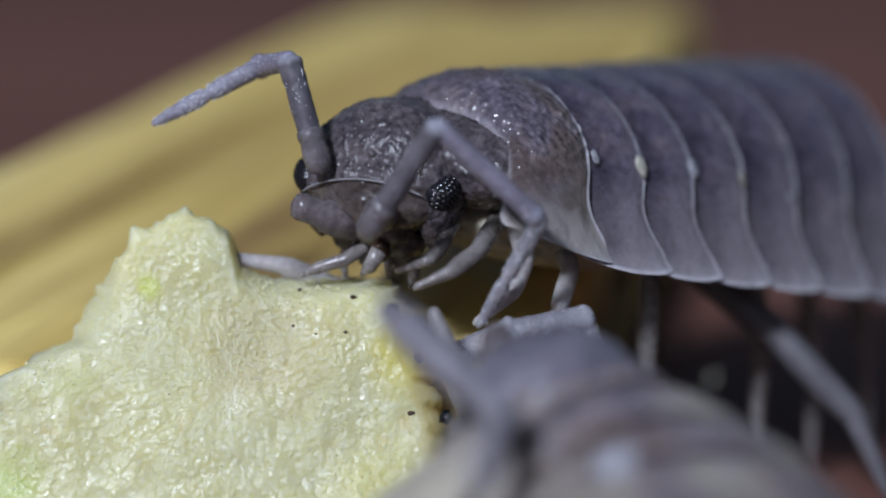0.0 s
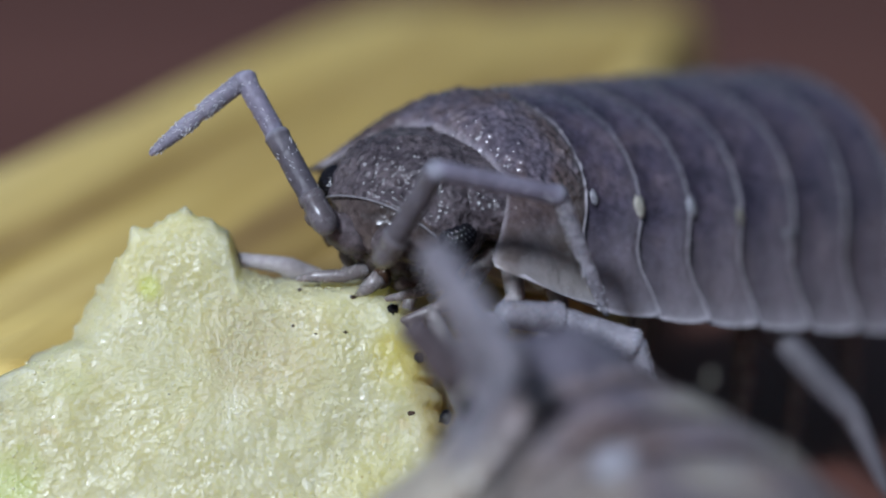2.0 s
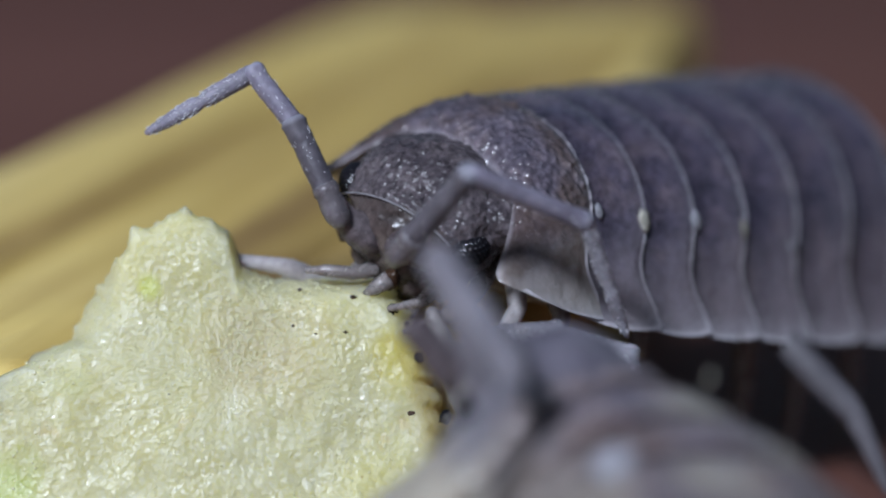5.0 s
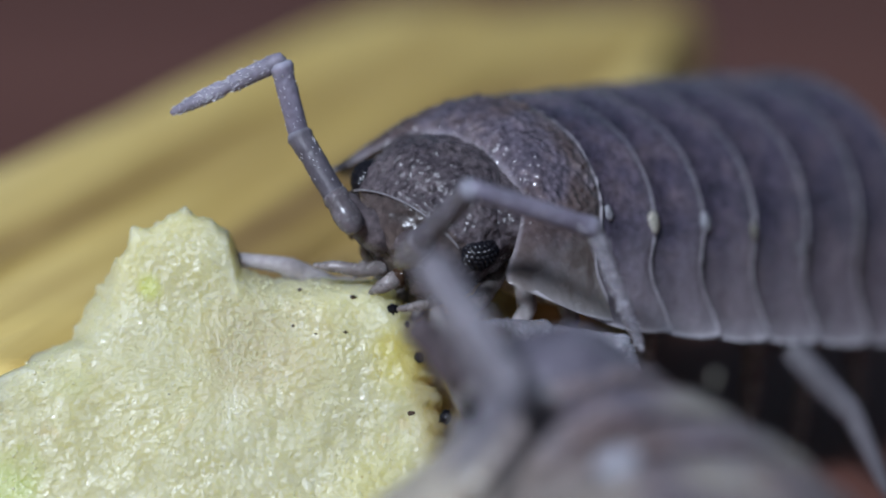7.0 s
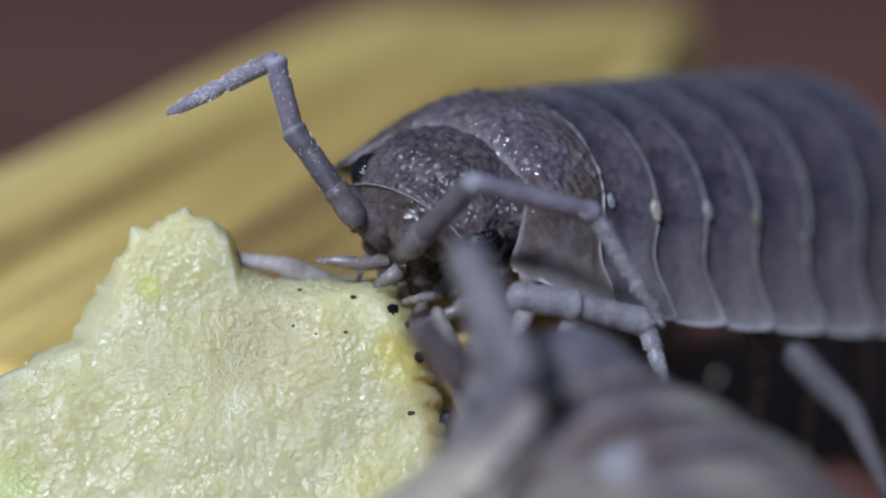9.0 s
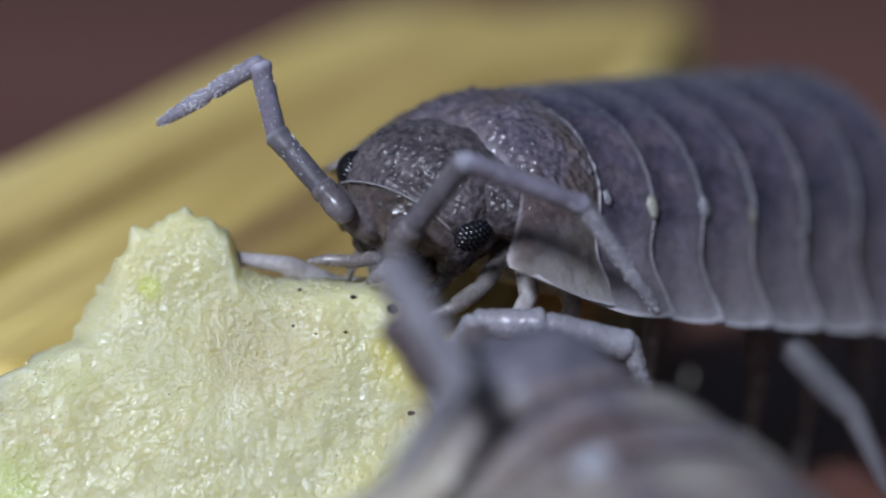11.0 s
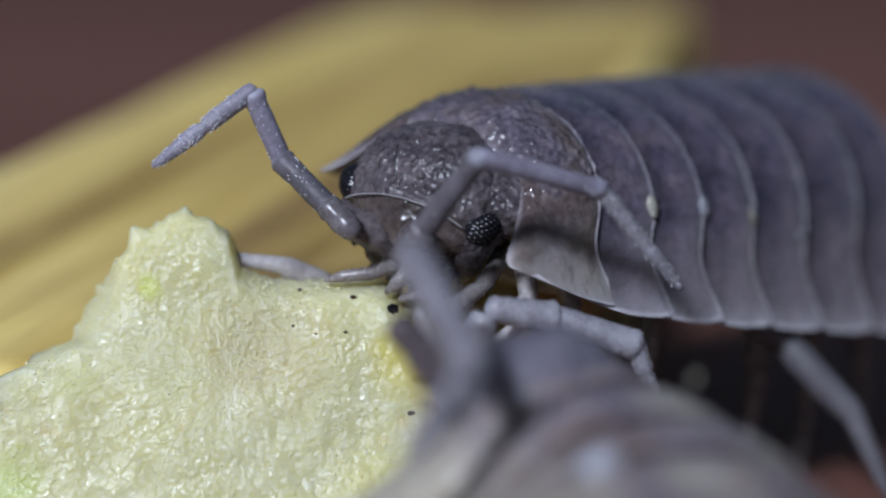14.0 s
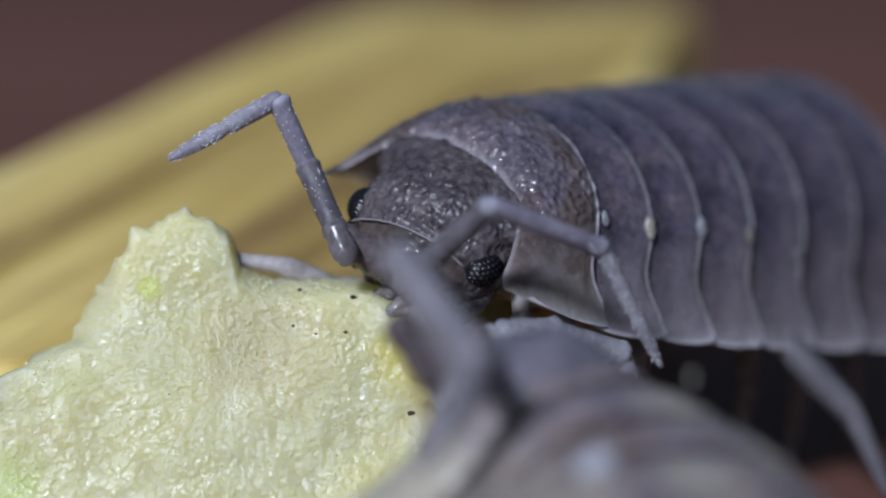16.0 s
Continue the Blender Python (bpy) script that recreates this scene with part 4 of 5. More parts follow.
    walk(hind_leg, [
        (0, mm_pose(-0.271, -0.005, -0.349, -9.9, 1.7, 0.3)), (0.5, mm_pose(-0.230, -0.006, -0.309, -8.8, 1.5, 0.3)),
        (1, mm_pose(-0.166, 0.006, -0.221, -6.4, 1.1, 0.3)), (1.5, mm_pose(-0.144, 0.098, -0.043, -2.4, 0.4, 0.1)),
        (2, mm_pose(-0.153, 0.102, -0.049, -2.6, 0.4, 0.2)), (2.5, mm_pose(-0.112, 0.053, -0.077, -2.8, 0.5, 0.2)),
        (3, mm_pose(-0.073, 0.037, -0.047, -1.8, 0.3, 0.1)), (3.5, mm_pose(-0.097, 0.071, -0.021, -1.5, 0.2, 0.1)),
        (4, mm_pose(-0.092, 0.073, -0.008, -1.1, 0.2, 0.1)), (6.5, mm_pose(-0.031, 0.058, 0.073, 1.3, -0.2, -0.1)),
        (7, mm_pose(0.013, -0.007, 0.008, 0.3, -0.1, -0.0)), (7.5, mm_pose(0.000, -0.000, 0.000, 0.0, -0.0, -0.0)),
        (8, mm_pose(-0.006, 0.032, 0.060, 1.3, -0.2, -0.1)), (8.5, mm_pose(-0.040, 0.002, -0.062, -1.8, 0.3, 0.1)),
        (9, mm_pose(-0.004, -0.041, -0.084, -1.9, 0.3, 0.1)), (11.5, mm_pose(-0.075, 0.018, -0.085, -2.6, 0.4, 0.2)),
        (12, mm_pose(-0.079, 0.066, 0.000, -0.8, 0.1, 0.1)), (12.5, mm_pose(-0.058, 0.005, -0.083, -2.4, 0.4, 0.1)),
        (13, mm_pose(-0.044, -0.036, -0.132, -3.3, 0.6, 0.2)), (13.5, mm_pose(-0.051, -0.017, -0.110, -2.9, 0.5, 0.2)),
        (14, mm_pose(-0.050, -0.009, -0.096, -2.6, 0.4, 0.2)), (14.5, mm_pose(-0.007, 0.019, 0.027, 0.5, -0.1, -0.0)),
        (15, mm_pose(0.006, 0.019, 0.054, 1.3, -0.2, -0.1)), (15.5, mm_pose(0.012, -0.017, -0.015, -0.2, 0.0, 0.0)),
        (16, mm_pose(0.007, 0.023, 0.063, 1.5, -0.2, -0.1)),
    ])
    walk(fore_leg, [
        (0, mm_pose(-0.271, -0.005, -0.349, -9.9, 1.7, 0.3)), (0.5, mm_pose(-0.230, -0.006, -0.309, -8.8, 1.5, 0.3)),
        (1, mm_pose(-0.166, 0.006, -0.221, -6.4, 1.1, 0.3)), (1.5, mm_pose(-0.144, 0.098, -0.043, -2.4, 0.4, 0.1)),
        (2, mm_pose(-0.153, 0.102, -0.049, -2.6, 0.4, 0.2)), (2.5, mm_pose(-0.112, 0.053, -0.077, -2.8, 0.5, 0.2)),
        (3, mm_pose(-0.073, 0.037, -0.047, -1.8, 0.3, 0.1)), (3.5, mm_pose(-0.097, 0.071, -0.021, -1.5, 0.2, 0.1)),
        (4, mm_pose(-0.092, 0.073, -0.008, -1.1, 0.2, 0.1)), (6.5, mm_pose(-0.031, 0.058, 0.073, 1.3, -0.2, -0.1)),
        (7, mm_pose(0.013, -0.007, 0.008, 0.3, -0.1, -0.0)), (7.5, mm_pose(0.000, -0.000, 0.000, 0.0, -0.0, -0.0)),
        (8, mm_pose(-0.006, 0.032, 0.060, 1.3, -0.2, -0.1)), (8.5, mm_pose(-0.040, 0.002, -0.062, -1.8, 0.3, 0.1)),
        (9, mm_pose(-0.004, -0.041, -0.084, -1.9, 0.3, 0.1)), (11.5, mm_pose(-0.075, 0.018, -0.085, -2.6, 0.4, 0.2)),
        (12, mm_pose(-0.079, 0.066, 0.000, -0.8, 0.1, 0.1)), (12.5, mm_pose(-0.058, 0.005, -0.083, -2.4, 0.4, 0.1)),
        (13, mm_pose(-0.044, -0.036, -0.132, -3.3, 0.6, 0.2)), (13.5, mm_pose(-0.051, -0.017, -0.110, -2.9, 0.5, 0.2)),
        (14, mm_pose(-0.050, -0.009, -0.096, -2.6, 0.4, 0.2)), (14.5, mm_pose(-0.007, 0.019, 0.027, 0.5, -0.1, -0.0)),
        (15, mm_pose(0.006, 0.019, 0.054, 1.3, -0.2, -0.1)), (15.5, mm_pose(0.012, -0.017, -0.015, -0.2, 0.0, 0.0)),
        (16, mm_pose(0.007, 0.023, 0.063, 1.5, -0.2, -0.1)),
    ])
    walk(near_antenna, [
        (0, mm_pose(2.097, 0.799, 0.198, 28.6, -59.7, 81.6)), (0.3, mm_pose(2.078, 0.870, 0.178, 29.2, -57.1, 62.4)),
        (0.5, mm_pose(2.078, 0.870, 0.178, 29.2, -57.1, 62.4)),
        (1, mm_pose(2.056, 0.960, 0.312, 27.9, -53.7, 49.3)), (1.5, mm_pose(2.061, 1.093, 0.373, 31.3, -58.6, 53.7)),
        (2, mm_pose(2.100, 1.041, 0.358, 28.5, -56.2, 58.6)), (2.5, mm_pose(2.064, 1.055, 0.427, 27.8, -55.5, 60.2)),
        (3, mm_pose(2.056, 1.076, 0.510, 26.3, -61.8, 76.7)), (3.5, mm_pose(2.057, 1.074, 0.544, 24.6, -63.7, 83.4)),
        (4, mm_pose(2.048, 1.086, 0.570, 24.8, -59.4, 76.6)), (6.5, mm_pose(2.100, 1.127, 0.533, 24.4, -59.0, 74.9)),
        (7, mm_pose(2.086, 1.114, 0.518, 24.4, -51.0, 65.4)), (7.5, mm_pose(2.080, 1.106, 0.526, 23.3, -49.4, 67.3)),
        (8, mm_pose(2.101, 1.174, 0.419, 21.9, -51.7, 74.3)), (8.5, mm_pose(2.071, 1.086, 0.426, 21.6, -45.8, 70.3)),
        (9, mm_pose(2.055, 1.086, 0.471, 23.0, -47.4, 66.1)), (11.5, mm_pose(2.106, 0.995, 0.473, 25.6, -58.9, 75.1)),
        (12, mm_pose(2.124, 1.086, 0.351, 24.8, -59.6, 76.5)), (12.5, mm_pose(2.129, 1.012, 0.362, 26.1, -56.7, 69.6)),
        (13, mm_pose(2.098, 0.986, 0.446, 25.5, -56.5, 72.2)), (13.5, mm_pose(2.082, 1.004, 0.501, 28.2, -59.0, 67.1)),
        (14, mm_pose(2.009, 1.116, 0.470, 26.2, -63.0, 80.0)), (14.5, mm_pose(2.005, 1.260, 0.433, 22.1, -61.7, 84.3)),
        (15, mm_pose(2.019, 1.251, 0.485, 17.6, -61.1, 93.9)), (15.5, mm_pose(2.004, 1.227, 0.442, 21.9, -55.9, 80.0)),
        (16, mm_pose(2.046, 1.271, 0.377, 20.3, -58.3, 84.8)),
    ])
    walk(near_second, [
        (0, mm_pose(1.233, 0.000, 0.000, 96.6, 60.0, 120.7)), (0.3, mm_pose(1.226, -0.000, 0.000, 62.7, 24.6, 101.2)),
        (0.5, mm_pose(1.226, -0.000, 0.000, 62.7, 24.6, 101.2)),
        (1, mm_pose(1.223, -0.000, -0.000, 58.4, 16.5, 102.0)), (1.5, mm_pose(1.222, -0.000, -0.000, 57.8, 18.1, 101.3)),
        (2, mm_pose(1.227, -0.000, 0.000, 54.4, 21.3, 95.4)), (2.5, mm_pose(1.226, -0.000, 0.000, 54.2, 22.4, 97.4)),
        (3, mm_pose(1.225, 0.000, -0.000, 60.0, 39.7, 93.9)), (3.5, mm_pose(1.227, -0.000, 0.000, 60.6, 47.6, 88.4)),
        (4, mm_pose(1.231, 0.000, -0.000, 56.2, 40.8, 90.4)), (6.5, mm_pose(1.230, 0.000, 0.000, 54.5, 39.7, 92.7)),
        (7, mm_pose(1.228, -0.000, -0.000, 46.1, 28.8, 91.5)), (7.5, mm_pose(1.225, -0.000, 0.000, 44.1, 26.4, 93.0)),
        (8, mm_pose(1.229, -0.000, 0.000, 45.0, 34.1, 90.4)), (8.5, mm_pose(1.223, 0.000, 0.000, 40.7, 26.9, 87.7)),
        (9, mm_pose(1.233, -0.000, 0.000, 43.6, 23.6, 93.0)), (11.5, mm_pose(1.230, 0.000, 0.000, 57.1, 39.6, 90.8)),
        (12, mm_pose(1.229, 0.000, -0.000, 53.9, 39.2, 86.7)), (12.5, mm_pose(1.226, -0.000, 0.000, 54.7, 35.3, 90.7)),
        (13, mm_pose(1.230, -0.000, 0.000, 52.5, 34.2, 85.8)), (13.5, mm_pose(1.229, 0.000, -0.000, 57.9, 37.8, 89.2)),
        (14, mm_pose(1.235, -0.000, 0.000, 56.5, 40.3, 83.9)), (14.5, mm_pose(1.231, 0.000, 0.000, 54.1, 44.4, 84.9)),
        (15, mm_pose(1.233, 0.000, -0.000, 51.9, 44.8, 85.1)), (15.5, mm_pose(1.224, -0.000, 0.000, 49.6, 37.6, 88.4)),
        (16, mm_pose(1.234, -0.000, 0.000, 49.2, 38.8, 86.8)),
    ])
    walk(near_whip, [
        (0, mm_pose(0.807, 0.718, -1.443, 7.0, 3.5, 175.6)), (0.3, mm_pose(0.943, 1.430, -0.667, 102.2, 38.2, 159.9)),
        (0.5, mm_pose(0.943, 1.430, -0.667, 102.2, 38.2, 159.9)),
        (1, mm_pose(0.903, 1.503, -0.456, 69.8, 30.0, 159.1)), (1.5, mm_pose(0.924, 1.495, -0.499, 73.1, 31.7, 149.5)),
        (2, mm_pose(1.086, 1.488, -0.583, 78.9, 38.1, 149.3)), (2.5, mm_pose(1.033, 1.476, -0.615, 90.2, 43.7, 150.1)),
        (3, mm_pose(1.141, 1.234, -1.028, 89.9, 43.1, 149.4)), (3.5, mm_pose(1.258, 1.079, -1.181, 94.7, 44.0, 152.4)),
        (4, mm_pose(1.224, 1.215, -1.048, 81.8, 42.4, 149.7)), (6.5, mm_pose(1.173, 1.237, -1.028, 76.7, 44.4, 139.9)),
        (7, mm_pose(1.191, 1.405, -0.774, 86.3, 51.9, 145.6)), (7.5, mm_pose(1.149, 1.441, -0.717, 71.3, 48.9, 135.4)),
        (8, mm_pose(1.218, 1.328, -0.900, 89.6, 57.5, 140.2)), (8.5, mm_pose(1.280, 1.430, -0.725, 71.3, 52.6, 131.5)),
        (9, mm_pose(1.157, 1.472, -0.644, 75.8, 52.8, 129.8)), (11.5, mm_pose(1.212, 1.238, -1.023, 88.7, 51.1, 131.6)),
        (12, mm_pose(1.301, 1.240, -1.012, 86.9, 50.6, 132.8)), (12.5, mm_pose(1.210, 1.309, -0.928, 74.8, 43.7, 127.0)),
        (13, mm_pose(1.329, 1.326, -0.905, 93.1, 53.5, 134.1)), (13.5, mm_pose(1.248, 1.272, -0.988, 91.1, 47.9, 136.5)),
        (14, mm_pose(1.365, 1.219, -1.040, 91.6, 52.9, 127.8)), (14.5, mm_pose(1.333, 1.138, -1.118, 98.9, 60.7, 130.8)),
        (15, mm_pose(1.330, 1.130, -1.128, 136.5, 71.7, 151.0)), (15.5, mm_pose(1.260, 1.269, -0.979, 99.0, 62.0, 133.6)),
        (16, mm_pose(1.304, 1.244, -1.003, 102.9, 60.2, 140.8)),
    ])
    walk(far_antenna, [
        (0, mm_pose(1.921, -0.728, 0.734, -32.5, -60.0, -67.6)), (0.3, mm_pose(1.947, -0.642, 0.270, -21.1, -41.4, -85.6)),
        (0.5, mm_pose(1.947, -0.642, 0.270, -21.1, -41.4, -85.6)),
        (1, mm_pose(1.943, -0.574, 0.320, -20.0, -39.3, -82.3)), (1.5, mm_pose(1.963, -0.471, 0.294, -18.3, -40.4, -75.3)),
        (2, mm_pose(1.976, -0.488, 0.279, -18.2, -36.5, -80.1)), (2.5, mm_pose(1.938, -0.478, 0.370, -18.1, -34.5, -82.4)),
        (3, mm_pose(1.893, -0.462, 0.568, -20.9, -42.5, -81.4)), (3.5, mm_pose(1.872, -0.475, 0.698, -21.9, -45.4, -79.8)),
        (4, mm_pose(1.904, -0.490, 0.645, -20.4, -44.2, -77.2)), (6.5, mm_pose(1.964, -0.407, 0.402, -14.1, -40.0, -69.3)),
        (7, mm_pose(1.948, -0.422, 0.425, -16.0, -32.9, -78.7)), (7.5, mm_pose(1.956, -0.429, 0.395, -13.7, -39.0, -67.6)),
        (8, mm_pose(1.956, -0.362, 0.319, -17.4, -42.0, -74.3)), (8.5, mm_pose(1.953, -0.452, 0.329, -15.0, -35.5, -71.3)),
        (9, mm_pose(1.930, -0.453, 0.402, -12.7, -34.3, -65.7)), (11.5, mm_pose(2.003, -0.542, 0.338, -13.9, -25.6, -74.4)),
        (12, mm_pose(2.013, -0.447, 0.191, -12.3, -36.1, -65.3)), (12.5, mm_pose(2.026, -0.524, 0.219, -12.3, -34.4, -63.6)),
        (13, mm_pose(2.010, -0.545, 0.253, -14.1, -38.0, -64.2)), (13.5, mm_pose(1.990, -0.528, 0.317, -14.8, -39.8, -65.1)),
        (14, mm_pose(1.931, -0.401, 0.184, -14.4, -19.2, -81.2)), (14.5, mm_pose(1.911, -0.257, 0.151, -13.7, -31.9, -73.2)),
        (15, mm_pose(1.920, -0.266, 0.206, -17.6, -33.5, -83.5)), (15.5, mm_pose(1.909, -0.295, 0.193, -16.4, -27.0, -85.1)),
        (16, mm_pose(1.938, -0.251, 0.134, -19.7, -33.0, -91.3)),
    ])
    walk(far_second, [
        (0, mm_pose(0.907, 0.000, 0.000, -50.0, 75.2, -54.3)), (0.3, mm_pose(0.890, 0.000, 0.000, -8.2, 31.0, -11.4)),
        (0.5, mm_pose(0.890, 0.000, 0.000, -8.2, 31.0, -11.4)),
        (1, mm_pose(0.891, -0.000, -0.000, -9.8, 20.6, -12.5)), (1.5, mm_pose(0.890, -0.000, 0.000, -10.5, 20.0, -11.2)),
        (2, mm_pose(0.889, -0.000, -0.000, -2.9, 5.0, -2.9)), (2.5, mm_pose(0.889, 0.000, 0.000, 39.9, -25.4, 25.6)),
        (3, mm_pose(0.890, 0.000, -0.000, 3.2, 19.7, 3.2)), (3.5, mm_pose(0.890, -0.000, -0.000, 1.9, 28.2, 2.0)),
        (4, mm_pose(0.889, 0.000, 0.000, -5.6, 28.4, -5.9)), (6.5, mm_pose(0.894, 0.000, -0.000, 2.9, -14.9, 1.1)),
        (7, mm_pose(0.888, 0.000, -0.000, 11.1, -26.3, 4.3)), (7.5, mm_pose(0.898, -0.000, 0.000, -14.3, -4.3, -9.0)),
        (8, mm_pose(0.888, -0.000, 0.000, 17.5, -12.2, 7.2)), (8.5, mm_pose(0.890, 0.000, 0.000, 10.8, -20.9, 4.8)),
        (9, mm_pose(0.889, 0.000, 0.000, 0.5, -23.6, 0.2)), (11.5, mm_pose(0.888, 0.000, -0.000, 4.4, -35.5, 2.0)),
        (12, mm_pose(0.955, -0.000, 0.000, -28.0, -0.2, -24.3)), (12.5, mm_pose(0.898, -0.000, 0.000, -22.9, -8.6, -17.3)),
        (13, mm_pose(0.904, 0.000, -0.000, -23.2, 4.1, -21.3)), (13.5, mm_pose(0.938, 0.000, 0.000, -19.7, 4.2, -16.6)),
        (14, mm_pose(0.886, 0.000, -0.000, 14.6, -35.4, 12.1)), (14.5, mm_pose(0.889, 0.000, -0.000, 26.6, -19.1, 15.6)),
        (15, mm_pose(0.892, -0.000, 0.000, 45.5, -26.4, 24.6)), (15.5, mm_pose(0.893, 0.000, 0.000, 20.8, -26.2, 14.4)),
        (16, mm_pose(0.887, 0.000, 0.000, 28.9, -22.9, 17.2)),
    ])
    walk(far_whip, [
        (0, mm_pose(1.035, -0.178, -0.827, 75.4, 31.9, 105.4)), (0.3, mm_pose(1.611, -0.145, -0.442, 55.6, 35.1, 107.1)),
        (0.5, mm_pose(1.611, -0.145, -0.442, 55.6, 35.1, 107.1)),
        (1, mm_pose(1.672, -0.173, -0.301, 56.4, 34.2, 106.6)), (1.5, mm_pose(1.674, -0.155, -0.290, 69.1, 40.4, 109.8)),
        (2, mm_pose(1.739, -0.043, -0.074, 56.5, 31.1, 106.3)), (2.5, mm_pose(1.582, 0.332, 0.366, 63.0, 55.4, 94.1)),
        (3, mm_pose(1.689, 0.045, -0.286, 63.7, 33.7, 103.2)), (3.5, mm_pose(1.637, 0.025, -0.401, 67.0, 32.8, 103.6)),
        (4, mm_pose(1.639, -0.077, -0.408, 67.3, 36.0, 101.0)), (6.5, mm_pose(1.745, 0.016, 0.227, 71.2, 57.9, 90.2)),
        (7, mm_pose(1.707, 0.061, 0.406, 52.8, 55.8, 74.8)), (7.5, mm_pose(1.735, -0.133, 0.063, 67.5, 68.4, 80.5)),
        (8, mm_pose(1.750, 0.109, 0.188, 69.6, 56.5, 88.1)), (8.5, mm_pose(1.695, 0.068, 0.308, 57.7, 60.7, 76.9)),
        (9, mm_pose(1.690, 0.003, 0.350, 48.1, 68.9, 59.9)), (11.5, mm_pose(1.610, 0.025, 0.515, 41.9, 60.2, 64.1)),
        (12, mm_pose(1.734, -0.352, 0.004, 61.9, 48.7, 88.3)), (12.5, mm_pose(1.703, -0.250, 0.128, 62.6, 72.4, 75.2)),
        (13, mm_pose(1.697, -0.310, -0.061, 62.8, 45.5, 92.9)), (13.5, mm_pose(1.750, -0.242, -0.062, 68.9, 50.4, 95.9)),
        (14, mm_pose(1.612, 0.155, 0.527, 37.8, 43.7, 84.3)), (14.5, mm_pose(1.644, 0.211, 0.271, 62.7, 57.7, 87.8)),
        (15, mm_pose(1.586, 0.318, 0.379, 58.1, 43.4, 93.2)), (15.5, mm_pose(1.639, 0.191, 0.378, 46.4, 35.3, 93.2)),
        (16, mm_pose(1.663, 0.241, 0.343, 51.5, 29.4, 98.7)),
    ])
    walk(neighbour_antenna, [
        (0, mm_pose(0.237, 0.783, 1.472, 13.9, -38.2, 47.7)), (0.5, mm_pose(0.245, 0.790, 1.470, 14.4, -41.2, 45.8)),
        (1, mm_pose(0.244, 0.789, 1.470, 15.9, -49.1, 39.9)), (1.5, mm_pose(0.236, 0.782, 1.472, 16.5, -52.7, 36.0)),
        (2, mm_pose(0.234, 0.780, 1.473, 20.7, -60.8, 31.1)), (2.5, mm_pose(0.245, 0.791, 1.470, 20.6, -60.6, 31.2)),
        (3, mm_pose(0.252, 0.796, 1.468, 21.9, -62.6, 29.4)), (3.5, mm_pose(0.240, 0.786, 1.471, 19.7, -60.1, 30.4)),
        (4, mm_pose(0.233, 0.780, 1.473, 21.3, -62.0, 29.6)), (6.5, mm_pose(0.237, 0.783, 1.472, 19.8, -58.6, 33.9)),
        (7, mm_pose(0.239, 0.785, 1.472, 19.1, -57.6, 34.1)), (7.5, mm_pose(0.220, 0.769, 1.475, 17.4, -52.3, 39.8)),
        (8, mm_pose(0.225, 0.773, 1.475, 17.6, -53.6, 37.8)), (8.5, mm_pose(0.228, 0.776, 1.474, 18.5, -55.2, 37.6)),
        (9, mm_pose(0.242, 0.788, 1.471, 31.8, -68.8, 27.2)), (11.5, mm_pose(0.202, 0.753, 1.480, 15.2, -49.9, 36.4)),
        (12, mm_pose(0.216, 0.765, 1.476, 16.8, -54.3, 33.9)), (12.5, mm_pose(0.225, 0.774, 1.475, 17.7, -56.0, 33.5)),
        (13, mm_pose(0.213, 0.763, 1.477, 18.1, -55.6, 35.5)), (13.5, mm_pose(0.234, 0.780, 1.473, 24.5, -63.5, 32.4)),
        (14, mm_pose(0.214, 0.763, 1.477, 18.1, -57.3, 32.3)), (14.5, mm_pose(0.213, 0.763, 1.477, 16.6, -54.5, 33.0)),
        (15, mm_pose(0.230, 0.777, 1.474, 17.4, -56.6, 31.6)), (15.5, mm_pose(0.214, 0.763, 1.477, 17.4, -56.0, 32.6)),
        (16, mm_pose(0.209, 0.759, 1.478, 16.3, -53.9, 33.2)),
    ])
